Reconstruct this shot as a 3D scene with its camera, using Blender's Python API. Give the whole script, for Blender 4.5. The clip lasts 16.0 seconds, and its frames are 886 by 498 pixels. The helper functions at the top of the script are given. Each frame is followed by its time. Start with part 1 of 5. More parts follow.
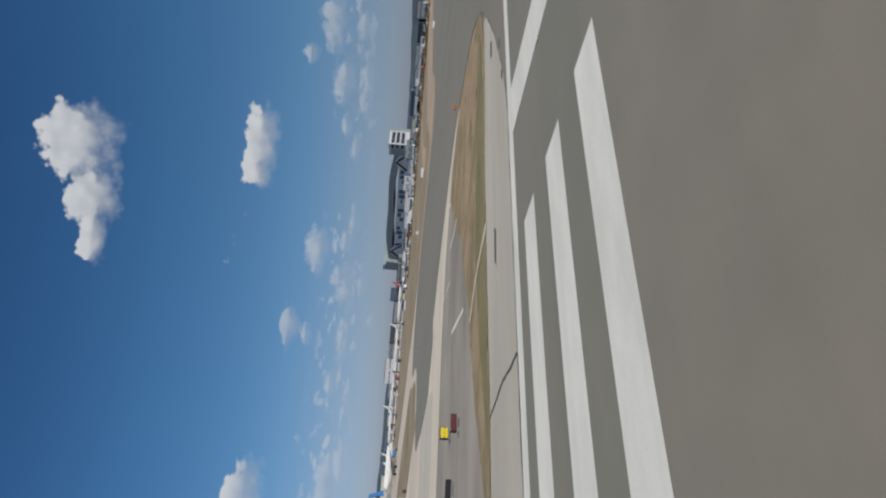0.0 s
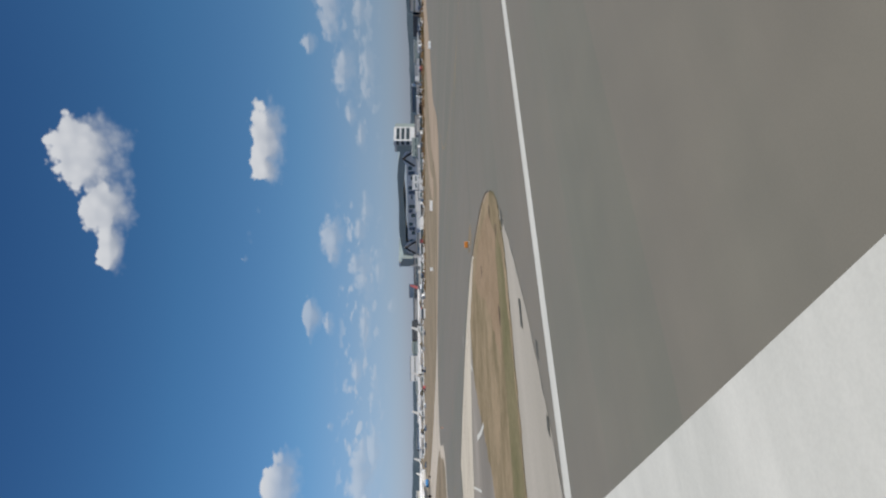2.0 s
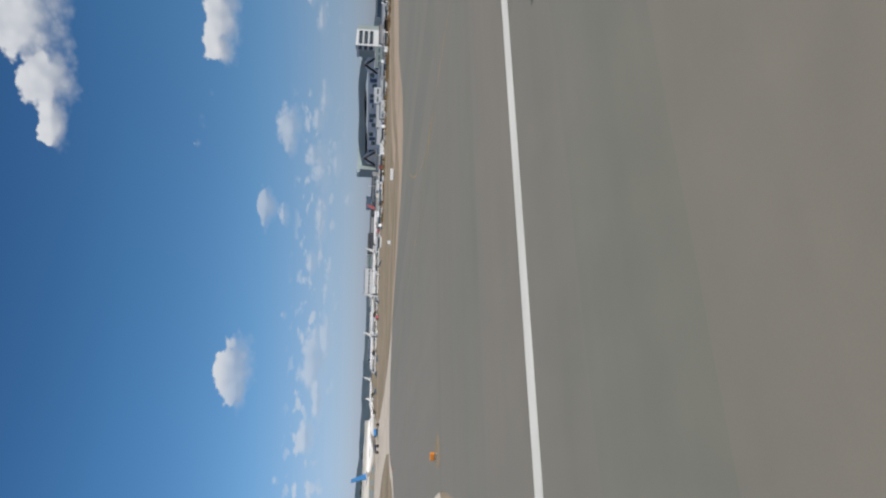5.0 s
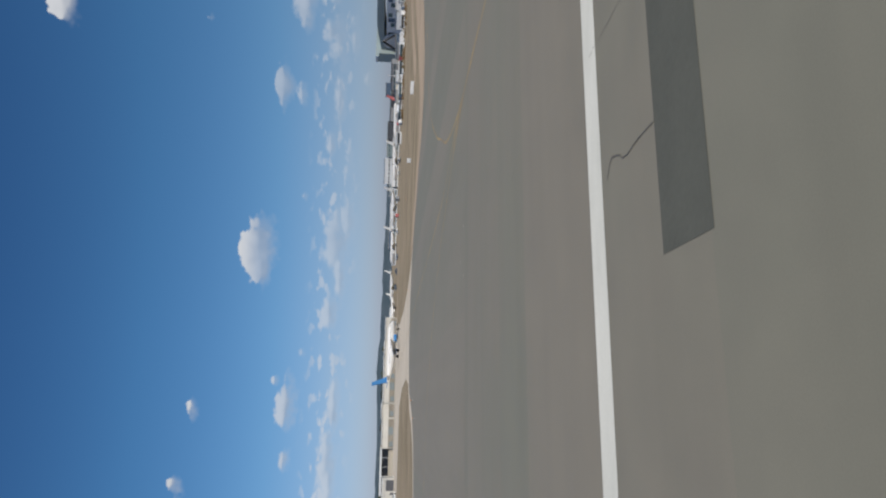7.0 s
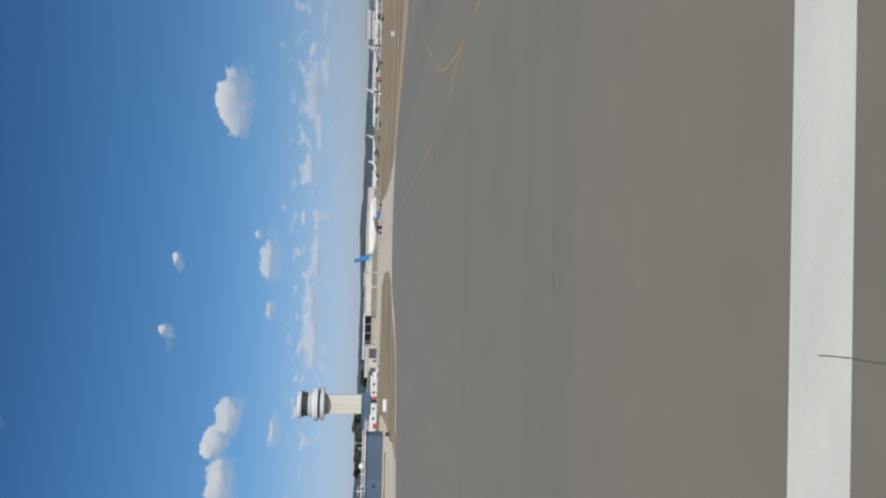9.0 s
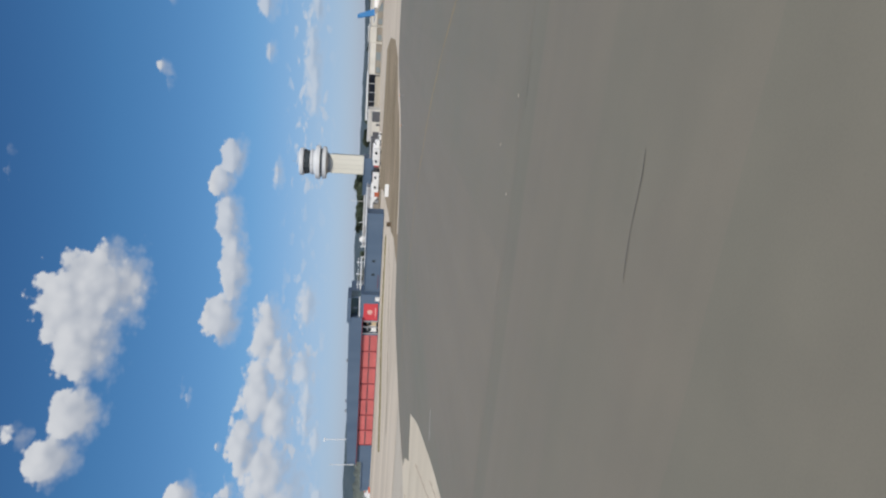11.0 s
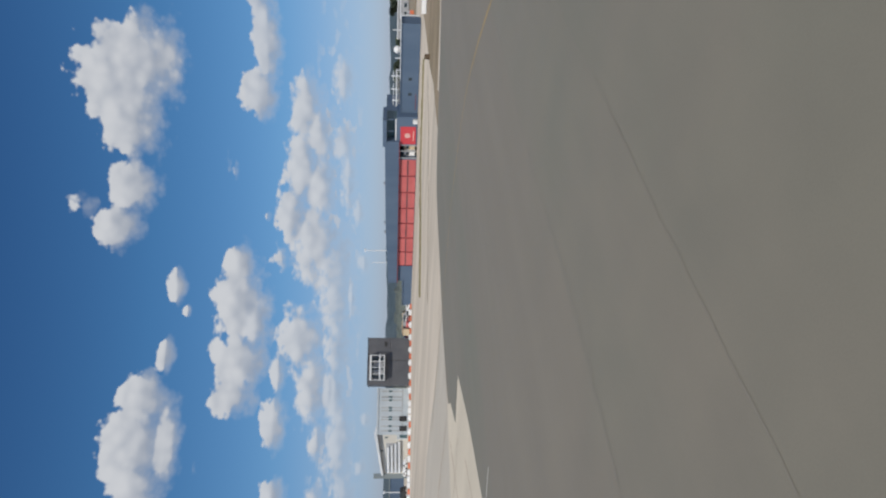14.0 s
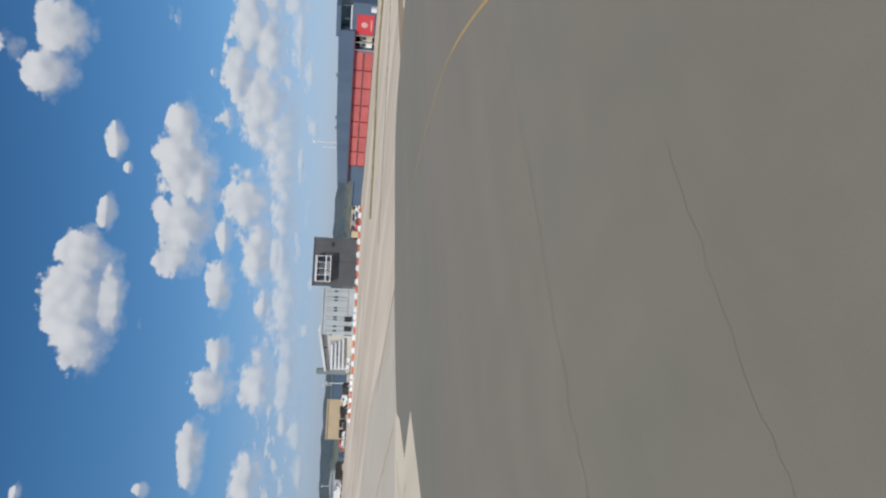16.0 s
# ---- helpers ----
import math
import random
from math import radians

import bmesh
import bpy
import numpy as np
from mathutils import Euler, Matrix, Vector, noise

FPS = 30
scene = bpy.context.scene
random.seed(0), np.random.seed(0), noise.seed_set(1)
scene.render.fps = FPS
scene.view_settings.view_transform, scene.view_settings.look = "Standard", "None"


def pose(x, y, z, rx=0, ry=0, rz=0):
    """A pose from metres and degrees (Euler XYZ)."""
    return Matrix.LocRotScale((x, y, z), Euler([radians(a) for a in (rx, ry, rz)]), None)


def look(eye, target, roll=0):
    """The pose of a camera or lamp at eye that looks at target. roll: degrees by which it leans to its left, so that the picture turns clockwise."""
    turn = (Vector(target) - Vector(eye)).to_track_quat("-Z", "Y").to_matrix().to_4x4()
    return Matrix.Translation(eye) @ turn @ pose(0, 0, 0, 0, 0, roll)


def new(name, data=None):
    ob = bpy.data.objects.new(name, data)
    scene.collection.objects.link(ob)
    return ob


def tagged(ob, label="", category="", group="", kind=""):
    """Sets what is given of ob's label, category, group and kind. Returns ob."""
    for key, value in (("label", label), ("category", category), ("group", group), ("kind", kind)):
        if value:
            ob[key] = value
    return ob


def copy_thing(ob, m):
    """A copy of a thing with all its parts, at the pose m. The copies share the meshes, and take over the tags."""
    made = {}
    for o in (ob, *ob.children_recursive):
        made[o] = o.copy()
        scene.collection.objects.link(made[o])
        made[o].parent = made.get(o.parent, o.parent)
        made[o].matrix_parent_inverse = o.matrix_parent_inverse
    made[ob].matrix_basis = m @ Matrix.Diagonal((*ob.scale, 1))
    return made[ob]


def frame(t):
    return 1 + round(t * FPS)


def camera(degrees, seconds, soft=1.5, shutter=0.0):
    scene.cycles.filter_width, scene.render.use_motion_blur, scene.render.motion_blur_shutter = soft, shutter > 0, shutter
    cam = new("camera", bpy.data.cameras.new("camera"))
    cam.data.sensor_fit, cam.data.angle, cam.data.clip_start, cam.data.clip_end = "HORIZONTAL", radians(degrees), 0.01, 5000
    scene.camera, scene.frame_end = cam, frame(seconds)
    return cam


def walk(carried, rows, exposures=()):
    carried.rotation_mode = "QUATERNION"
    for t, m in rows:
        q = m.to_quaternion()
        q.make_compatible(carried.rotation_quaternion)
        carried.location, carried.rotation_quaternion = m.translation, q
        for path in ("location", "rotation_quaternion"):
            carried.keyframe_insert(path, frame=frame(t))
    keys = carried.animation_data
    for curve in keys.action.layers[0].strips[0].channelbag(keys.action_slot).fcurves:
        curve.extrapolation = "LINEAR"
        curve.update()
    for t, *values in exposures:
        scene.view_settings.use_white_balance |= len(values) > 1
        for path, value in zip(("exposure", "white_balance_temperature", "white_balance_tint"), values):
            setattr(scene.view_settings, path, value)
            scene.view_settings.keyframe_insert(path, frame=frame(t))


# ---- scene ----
cam = camera(69.44, 16.0, 2.2)
EYE = 4.75
PATH = [  # seconds, x, y, heading, tilt, lean
    (0, -0.0, 0.0, 54.93, -3.54, 4.51),
    (0.5, 5.52, -0.0, 54.52, -3.72, 3.0),
    (1, 11.11, 0.12, 54.95, -4.36, 1.43),
    (1.5, 16.47, 0.15, 55.47, -2.74, 0.23),
    (2, 21.39, 0.34, 56.78, -2.24, -0.56),
    (2.5, 26.11, 0.56, 57.95, -2.89, -0.11),
    (3, 30.69, 1.04, 58.69, -3.24, -1.58),
    (3.2, 32.47, 1.26, 59.15, -3.53, -0.62),
    (5.3, 51.09, 3.78, 66.87, -5.92, 2.25),
    (5.5, 52.42, 4.2, 67.6, -5.53, 2.71),
    (6, 55.61, 5.3, 71.15, -5.36, 3.06),
    (6.5, 58.67, 6.48, 73.92, -5.34, 3.05),
    (7, 61.57, 7.8, 76.42, -4.64, 1.66),
    (7.5, 64.28, 9.32, 78.69, -3.75, 3.15),
    (8, 66.93, 10.98, 79.9, -5.48, 3.0),
    (8.2, 67.92, 11.7, 81.8, -6.03, 2.83),
    (10.3, 73.62, 23.04, 97.89, -5.41, 0.73),
    (10.5, 74.12, 24.29, 99.93, -5.32, 1.13),
    (11, 75.4, 27.43, 110.93, -6.98, 2.51),
    (11.5, 76.52, 30.38, 116.19, -6.04, 0.63),
    (12, 77.23, 33.33, 122.13, -5.69, -0.45),
    (12.5, 77.97, 36.38, 122.81, -5.26, -0.24),
    (13, 78.54, 39.51, 124.29, -3.85, 1.72),
    (13.5, 79.18, 42.52, 129.12, -4.69, -0.6),
    (14, 79.6, 45.57, 130.99, -4.12, 0.9),
    (14.5, 79.68, 48.73, 134.3, -5.33, 3.22),
    (15, 79.51, 52.16, 133.75, -8.18, 5.04),
    (15.5, 79.16, 55.62, 137.74, -9.04, 4.89),
    (16, 78.86, 59.14, 142.18, -8.89, 3.01),
]


def held(x, y, heading, tilt, lean):
    """A camera held on its side: its right is the world's down."""
    a, e, r = radians(heading), radians(tilt), radians(lean)
    ahead = Vector((math.cos(a) * math.cos(e), math.sin(a) * math.cos(e), math.sin(e)))
    level = Vector((math.sin(a), -math.cos(a), 0))
    above = level.cross(ahead)
    right, up = math.cos(r) * level + math.sin(r) * above, math.cos(r) * above - math.sin(r) * level
    m = Matrix((-up, right, -ahead)).transposed().to_4x4()
    m.translation = (x, y, EYE)
    return m


walk(cam, [(t, held(*row)) for t, *row in PATH], [(0, -0.04), (1.5, 0.03), (2.5, 0.16), (3.2, 0.16), (5.3, 0.2), (6, 0.13), (7, 0.07), (8.2, 0.08), (10.5, 0.14), (12, 0.03), (14.5, 0.02), (16, 0.12)])

# ---- sky, sun ----
SUN_AZ, SUN_EL = -66.0, 47.0
world = bpy.data.worlds.new("sky")
scene.world = world
world.use_nodes = True


def node(tree, kind, **inputs):
    n = tree.nodes.new(kind)
    for key, value in inputs.items():
        if key.startswith("in"):
            n.inputs[int(key[2:])].default_value = value
    return n


def math_node(tree, op, a, b=0.0, c=0.0, clamp=False):
    n = tree.nodes.new("ShaderNodeMath")
    n.operation, n.use_clamp = op, clamp
    for k, v in enumerate((a, b, c)):
        if isinstance(v, (int, float)):
            n.inputs[k].default_value = v
        else:
            tree.links.new(v, n.inputs[k])
    return n.outputs[0]


# heading, height, half width, half height and thinness of each cloud; angles in degrees
CLOUDS_EAST = [
    (36.3, 4.7, 1.1, 0.7, 0.4), (36.3, 7.2, 2.2, 1.1, 0), (38.9, 9, 0.8, 0.6, 0.55), (41.1, 4.2, 2.4, 0.7, 0.4), (41.3, 6.1, 1.9, 0.9, 0.4),
    (44.7, 5.8, 1, 0.5, 0.4), (46.5, 4.9, 1.2, 0.5, 0.4), (46.8, 12.9, 2.9, 1.4, 0), (48.1, 26.6, 3.1, 2.6, 0), (49.5, 13.2, 1.4, 1.1, 0),
    (52.7, 14, 1.1, 0.9, 1), (52.9, 25.5, 2.2, 1.9, 0), (53, 4.6, 1.3, 0.5, 0.4), (54.9, 14.9, 1.9, 1, 1), (55.1, 5.2, 1, 0.7, 0.4),
    (55.8, 7.6, 1.8, 0.9, 0), (56.3, 25.3, 2, 1, 0), (57.5, 15.1, 0.7, 0.6, 0.92),
]
CLOUDS_NORTH_EAST = [
    (58.1, 5.5, 1, 0.7, 0.4), (58.5, 3.5, 1.5, 0.5, 0.4), (59.1, 4.9, 2.5, 0.8, 0.4), (61.9, 2.4, 0.7, 0.4, 0.4), (62.5, 9.4, 1.4, 0.6, 0),
    (62.6, 9.5, 1.5, 0.6, 0), (63.3, 8, 1, 0.4, 0.72), (63.5, 4.8, 2, 0.5, 0.4), (63.5, 7.9, 1.2, 0.5, 0.72), (67.5, 5.5, 1, 0.5, 0),
    (67.6, 5.5, 1.1, 0.4, 0.72), (68.6, 3.9, 0.8, 0.4, 0.4), (69.5, 4, 1, 0.4, 0.55), (72.1, 7.7, 0.5, 0.4, 0.72), (73, 3.8, 0.9, 0.4, 0.4),
    (74, 3.9, 2, 0.6, 0), (74.4, 4.9, 1.8, 0.6, 0.4), (76, 5, 2.7, 1.1, 0),
]
CLOUDS_NORTH = [
    (76.7, 11.5, 2.7, 1.5, 0), (78.6, 11.2, 1.7, 0.9, 0), (79.1, 4.5, 2, 0.5, 0), (82.5, 5.3, 1.4, 0.6, 0), (85.9, 7.4, 0.6, 0.4, 0.72),
    (88.3, 9.6, 0.6, 0.4, 0.55), (90.2, 8.6, 1.9, 0.7, 0), (90.4, 4.6, 2.4, 0.5, 0), (90.6, 16.1, 1.2, 0.8, 0.78), (94.6, 5, 2.3, 0.7, 0),
    (94.7, 8.5, 0.9, 0.5, 0.55), (96.3, 5.2, 3.99, 0.58, 0.5), (96.8, 16.8, 1, 0.83, 0.85), (97.2, 4.7, 2.8, 0.6, 0), (97.4, 16, 0.9, 0.7, 0.98),
    (97.7, 16.5, 1.2, 0.6, 0.98), (103.7, 11.4, 1.78, 1.1, 0), (104.9, 7.7, 1.33, 0.49, 0.4), (105.2, 27.4, 1.77, 0.7, 0.9), (106, 12.3, 1.37, 1.11, 0),
]
CLOUDS_NORTH_WEST = [
    (109.4, 11.6, 2.64, 1.24, 0.45), (113.6, 11, 3.09, 1.13, 0), (115.2, 20.9, 3.46, 3.4, 0), (116.6, 4.7, 1.63, 0.74, 0.15), (116.8, 22.2, 3.64, 3.23, 0),
    (117.8, 11.8, 1.98, 1.74, 0), (119, 8, 2.55, 1.02, 0.1), (120.3, 21.9, 3.29, 2.44, 0),
]
CLOUDS_WEST = [
    (121.3, 6.8, 2.55, 1.1, 0.4), (121.7, 4.8, 1.49, 0.91, 0), (123.5, 14.5, 1.48, 0.49, 0.85), (123.8, 8.2, 2.8, 1.19, 0.1), (124.2, 13.9, 1.54, 0.48, 0.9),
    (125.4, 4.3, 2.19, 0.59, 0.4), (125.6, 6.7, 2.41, 1.19, 0.3), (126, 21.8, 2.25, 1.97, 0), (127.7, 25.3, 1.4, 1.42, 0.72), (127.8, 3.4, 1.02, 0.51, 0.3),
    (128.1, 9.2, 2.05, 1.08, 0.15), (128.3, 11.3, 0.53, 0.39, 0.6), (129.5, 22.9, 2.01, 1.62, 0), (130.8, 7, 3.19, 1.67, 0), (132.2, 10, 1.55, 0.93, 0.7),
    (132.3, 2.9, 0.77, 0.4, 0.3), (132.6, 5.5, 2.35, 1.43, 0.3), (132.6, 13.5, 1.88, 1.38, 0),
]
CLOUDS_FAR_WEST = [
    (134.4, 18.4, 1.64, 0.76, 0.2), (135.7, 3.9, 1.35, 0.27, 0.4), (136, 5.3, 2.02, 1.23, 0.4), (136.2, 13.3, 3.09, 2.25, 0), (136.8, 17.5, 0.7, 0.46, 0.5),
    (137.5, 12, 2.66, 1.48, 0.3), (139.1, 8.1, 2.31, 1.46, 0.1), (139.7, 5, 2.34, 1.05, 0.4), (140.7, 19, 1.61, 0.69, 0.3), (140.9, 13.2, 2.41, 2.23, 0),
    (142, 10, 2.02, 0.67, 0.4), (143.3, 7.1, 2.69, 1.09, 0.1), (143.6, 5.7, 1.53, 0.54, 0.2), (143.8, 5.2, 2.19, 0.74, 0.4), (143.9, 13.6, 1.89, 1.8, 0),
    (144.2, 20.4, 2.44, 1.63, 0), (144.2, 21.7, 1.59, 1.06, 0.6), (145.9, 2.5, 0.52, 0.4, 0.4),
]
CLOUDS_WEST_EDGE = [
    (146.1, 10.2, 2.45, 1.05, 0.1), (147.7, 4.7, 3.41, 0.99, 0.3), (147.8, 6.5, 1.16, 0.59, 0.1), (147.9, 20.8, 3.31, 2.39, 0), (148, 18.4, 3.52, 1.38, 0.45),
    (149.8, 16.2, 0.81, 0.42, 0.8), (149.9, 2.8, 0.63, 0.52, 0.4), (151.6, 20.2, 2.49, 1.58, 0), (152, 9.9, 1.42, 1.04, 0.1), (153.5, 4.1, 3.22, 0.98, 0.35),
    (154.4, 6.4, 2.28, 1.25, 0), (154.9, 10.3, 1.85, 1.67, 0), (157.8, 4.2, 0.6, 0.5, 0.55), (158.7, 3, 1.4, 0.6, 0), (160.1, 11.3, 2.6, 1.1, 0),
    (161.8, 2.6, 1.3, 0.5, 0), (162.2, 6.7, 1.7, 1.1, 0), (163, 14.6, 0.6, 0.7, 0.55), (163.1, 22.7, 0.9, 0.5, 0.55),
]


def cloud_group(clouds):
    """How far outside the nearest cloud a direction lies: under 1 is inside."""
    g = bpy.data.node_groups.new("cloud_field", "ShaderNodeTree")
    g.interface.new_socket("Direction", in_out="INPUT", socket_type="NodeSocketVector")
    g.interface.new_socket("Distance", in_out="OUTPUT", socket_type="NodeSocketFloat")
    gi, go = g.nodes.new("NodeGroupInput"), g.nodes.new("NodeGroupOutput")
    best = None
    for a, e, w, h, thin in clouds:
        m = g.nodes.new("ShaderNodeVectorMath")
        m.operation = "MULTIPLY_ADD"
        k = 1.0 if e > 9.5 else 1.4 if a > 112 else 1.2
        w, h, thin = w * k, h * k, thin * (0.4 if k > 1.3 else 1.15)
        m.inputs[1].default_value = (1 / w, 1 / h, 0)
        m.inputs[2].default_value = (-a / w, -e / h, thin)
        g.links.new(gi.outputs[0], m.inputs[0])
        d = g.nodes.new("ShaderNodeVectorMath")
        d.operation = "LENGTH"
        g.links.new(m.outputs[0], d.inputs[0])
        best = d.outputs["Value"] if best is None else math_node(g, "SMOOTH_MIN", best, d.outputs["Value"], 0.4)
    g.links.new(best, go.inputs[0])
    return g


def build_sky():
    tree = world.node_tree
    tree.nodes.clear()
    out, back = tree.nodes.new("ShaderNodeOutputWorld"), tree.nodes.new("ShaderNodeBackground")
    sky = tree.nodes.new("ShaderNodeTexSky")
    sky.sky_type, sky.sun_disc = "NISHITA", False
    sky.sun_elevation, sky.sun_rotation = radians(SUN_EL), radians(90 - SUN_AZ)
    sky.altitude, sky.air_density, sky.dust_density, sky.ozone_density = 400, 1.0, 0.6, 2.0
    coord = tree.nodes.new("ShaderNodeTexCoord")
    xyz = tree.nodes.new("ShaderNodeSeparateXYZ")
    tree.links.new(coord.outputs["Generated"], xyz.inputs[0])
    az = math_node(tree, "MULTIPLY", math_node(tree, "ARCTAN2", xyz.outputs[1], xyz.outputs[0]), 57.29578)
    el = math_node(tree, "MULTIPLY", math_node(tree, "ARCSINE", xyz.outputs[2]), 57.29578)
    flat = tree.nodes.new("ShaderNodeCombineXYZ")
    tree.links.new(az, flat.inputs[0])
    tree.links.new(el, flat.inputs[1])
    field = cloud_group(CLOUDS_EAST + CLOUDS_NORTH_EAST + CLOUDS_NORTH + CLOUDS_NORTH_WEST + CLOUDS_WEST + CLOUDS_FAR_WEST + CLOUDS_WEST_EDGE)
    # cauliflower billows, wider than high
    def billows(shift, scale, detail, squash=1.35):
        v = tree.nodes.new("ShaderNodeVectorMath")
        v.operation = "MULTIPLY_ADD"
        v.inputs[1].default_value = (scale, scale * squash, 0)
        v.inputs[2].default_value = (scale * shift[0], scale * squash * shift[1], 0)
        tree.links.new(flat.outputs[0], v.inputs[0])
        n = node(tree, "ShaderNodeTexNoise", in2=1.0, in3=detail, in4=0.47)
        tree.links.new(v.outputs[0], n.inputs["Vector"])
        return n.outputs[0]

    # round lumps on a coarse uneven outline; clouds nearer the horizon are farther off, so their lumps look finer
    def lumps(scale, squash):
        v = tree.nodes.new("ShaderNodeVectorMath")
        v.operation = "MULTIPLY"
        v.inputs[1].default_value = (scale, scale * squash, 0)
        tree.links.new(flat.outputs[0], v.inputs[0])
        n = tree.nodes.new("ShaderNodeTexVoronoi")
        n.feature, n.voronoi_dimensions = "SMOOTH_F1", "2D"
        n.inputs["Scale"].default_value, n.inputs["Smoothness"].default_value = 1.0, 0.5
        tree.links.new(v.outputs[0], n.inputs["Vector"])
        return n.outputs["Distance"]

    def ranged(value, *limits, smooth=True):
        n = tree.nodes.new("ShaderNodeMapRange")
        n.interpolation_type = "SMOOTHSTEP" if smooth else "LINEAR"
        for k, v in enumerate((value, *limits)):
            if isinstance(v, (int, float)):
                n.inputs[k].default_value = v
            else:
                tree.links.new(v, n.inputs[k])
        return n.outputs[0]

    def reach(lift):
        v = tree.nodes.new("ShaderNodeVectorMath")
        v.operation = "ADD"
        v.inputs[1].default_value = (0, lift, 0)
        tree.links.new(flat.outputs[0], v.inputs[0])
        gnode = tree.nodes.new("ShaderNodeGroup")
        gnode.node_tree = field
        tree.links.new(v.outputs[0], gnode.inputs[0])
        return gnode.outputs[0]

    # how high in its cloud a direction lies: -1 the base, 1 the top
    over, under = reach(0.12), reach(-0.12)
    steep = math_node(tree, "MULTIPLY", math_node(tree, "SUBTRACT", math_node(tree, "MULTIPLY", over, over), math_node(tree, "MULTIPLY", under, under)), 2.08)
    level = math_node(tree, "DIVIDE", steep, math_node(tree, "ADD", math_node(tree, "ABSOLUTE", steep), 0.3))
    core = math_node(tree, "MULTIPLY", math_node(tree, "ADD", over, under), 0.5)
    coarse = math_node(tree, "MULTIPLY_ADD", billows((0, 0), 0.42, 2.5), 1.1, -0.55)
    big = math_node(tree, "MULTIPLY_ADD", lumps(0.8, 1.2), 0.34, -0.16)
    fine = math_node(tree, "MULTIPLY_ADD", lumps(2.0, 1.3), 0.15, -0.07)
    ragged = math_node(tree, "MULTIPLY", math_node(tree, "SUBTRACT", billows((5, 2), 1.25, 3.0, 1.7), 0.5), ranged(el, 4.0, 15.0, 1.0, 0.2, smooth=False))
    rough = math_node(tree, "ADD", math_node(tree, "ADD", coarse, ragged), math_node(tree, "ADD", big, fine))
    here = math_node(tree, "ADD", core, rough)
    relief = math_node(tree, "SUBTRACT", billows((0.15, 0.4), 0.45, 1.5), billows((-0.1, -0.3), 0.45, 1.5))
    height = math_node(tree, "ADD", level, math_node(tree, "MULTIPLY", relief, 1.4))
    # crisp sunlit tops, feathered grey undersides
    top = ranged(height, -0.55, 0.35, 0.0, 1.0)
    inner = math_node(tree, "ADD", math_node(tree, "MULTIPLY_ADD", top, 0.62, 0.22), ranged(el, 5.0, 12.0, -0.45, 0.0))
    body = ranged(here, math_node(tree, "MULTIPLY_ADD", top, -0.28, 1.32), inner, 0.0, 1.0)
    lit = ranged(math_node(tree, "ADD", height, math_node(tree, "MULTIPLY", big, -1.6)), -0.95, 0.9, 0.0, 1.0)
    tone = tree.nodes.new("ShaderNodeMix")
    tone.data_type = "RGBA"
    tone.inputs[6].default_value, tone.inputs[7].default_value = (0.33, 0.365, 0.43, 1), (0.605, 0.617, 0.64, 1)
    tree.links.new(math_node(tree, "MAXIMUM", lit, math_node(tree, "MULTIPLY_ADD", body, -0.9, 0.75)), tone.inputs[0])
    # clear deep blue overhead, greyer blue in the haze near the horizon
    tint = tree.nodes.new("ShaderNodeValToRGB")
    for k, (at, colour) in enumerate(((0.01, (0.70, 0.81, 1.27)), (0.11, (0.80, 0.91, 1.16)), (0.22, (0.66, 0.99, 1.23)), (0.45, (0.53, 1.0, 1.27)), (0.75, (0.36, 0.75, 1.12)))):
        stop = tint.color_ramp.elements[k] if k < 2 else tint.color_ramp.elements.new(at)
        stop.position, stop.color = at, (*colour, 1)
    tree.links.new(math_node(tree, "MULTIPLY", el, 1 / 45, clamp=True), tint.inputs[0])
    graded = tree.nodes.new("ShaderNodeVectorMath")
    graded.operation = "MULTIPLY"
    tree.links.new(sky.outputs[0], graded.inputs[0])
    tree.links.new(tint.outputs[0], graded.inputs[1])
    dim = tree.nodes.new("ShaderNodeVectorMath")
    dim.operation = "SCALE"
    # the sky deepens towards the east
    east = tree.nodes.new("ShaderNodeMapRange")
    tree.links.new(az, east.inputs[0])
    for k, v in enumerate((35.0, 85.0, 0.058, 0.070)):
        east.inputs[k + 1].default_value = v
    tree.links.new(east.outputs[0], dim.inputs[3])
    tree.links.new(graded.outputs[0], dim.inputs[0])
    # low clouds pale into the haze
    haze = tree.nodes.new("ShaderNodeMapRange")
    tree.links.new(el, haze.inputs[0])
    haze.inputs[1].default_value, haze.inputs[2].default_value = 1.5, 7.0
    haze.inputs[3].default_value, haze.inputs[4].default_value = 0.3, 0.95
    # small pale cloudlets crowd the low sky
    low = tree.nodes.new("ShaderNodeMapRange")
    low.interpolation_type = "SMOOTHSTEP"
    tree.links.new(math_node(tree, "ABSOLUTE", math_node(tree, "SUBTRACT", el, 5.0)), low.inputs[0])
    low.inputs[1].default_value, low.inputs[2].default_value = 2.6, 0.6
    flock = tree.nodes.new("ShaderNodeMapRange")
    tree.links.new(billows((7, 3), 0.13, 1.0), flock.inputs[0])
    flock.inputs[1].default_value, flock.inputs[2].default_value = 0.36, 0.56
    crowd = tree.nodes.new("ShaderNodeMapRange")
    tree.links.new(az, crowd.inputs[0])
    crowd.inputs[1].default_value, crowd.inputs[2].default_value = 108.0, 122.0
    bits = ranged(billows((3, 9), 0.62, 3.0, 2.3), 0.53, 0.66, 0.0, 1.0)
    small = math_node(tree, "MULTIPLY", bits, math_node(tree, "MULTIPLY", low.outputs[0], math_node(tree, "MAXIMUM", flock.outputs[0], crowd.outputs[0])))
    # the low eastern clouds are thin
    veil = tree.nodes.new("ShaderNodeMapRange")
    tree.links.new(az, veil.inputs[0])
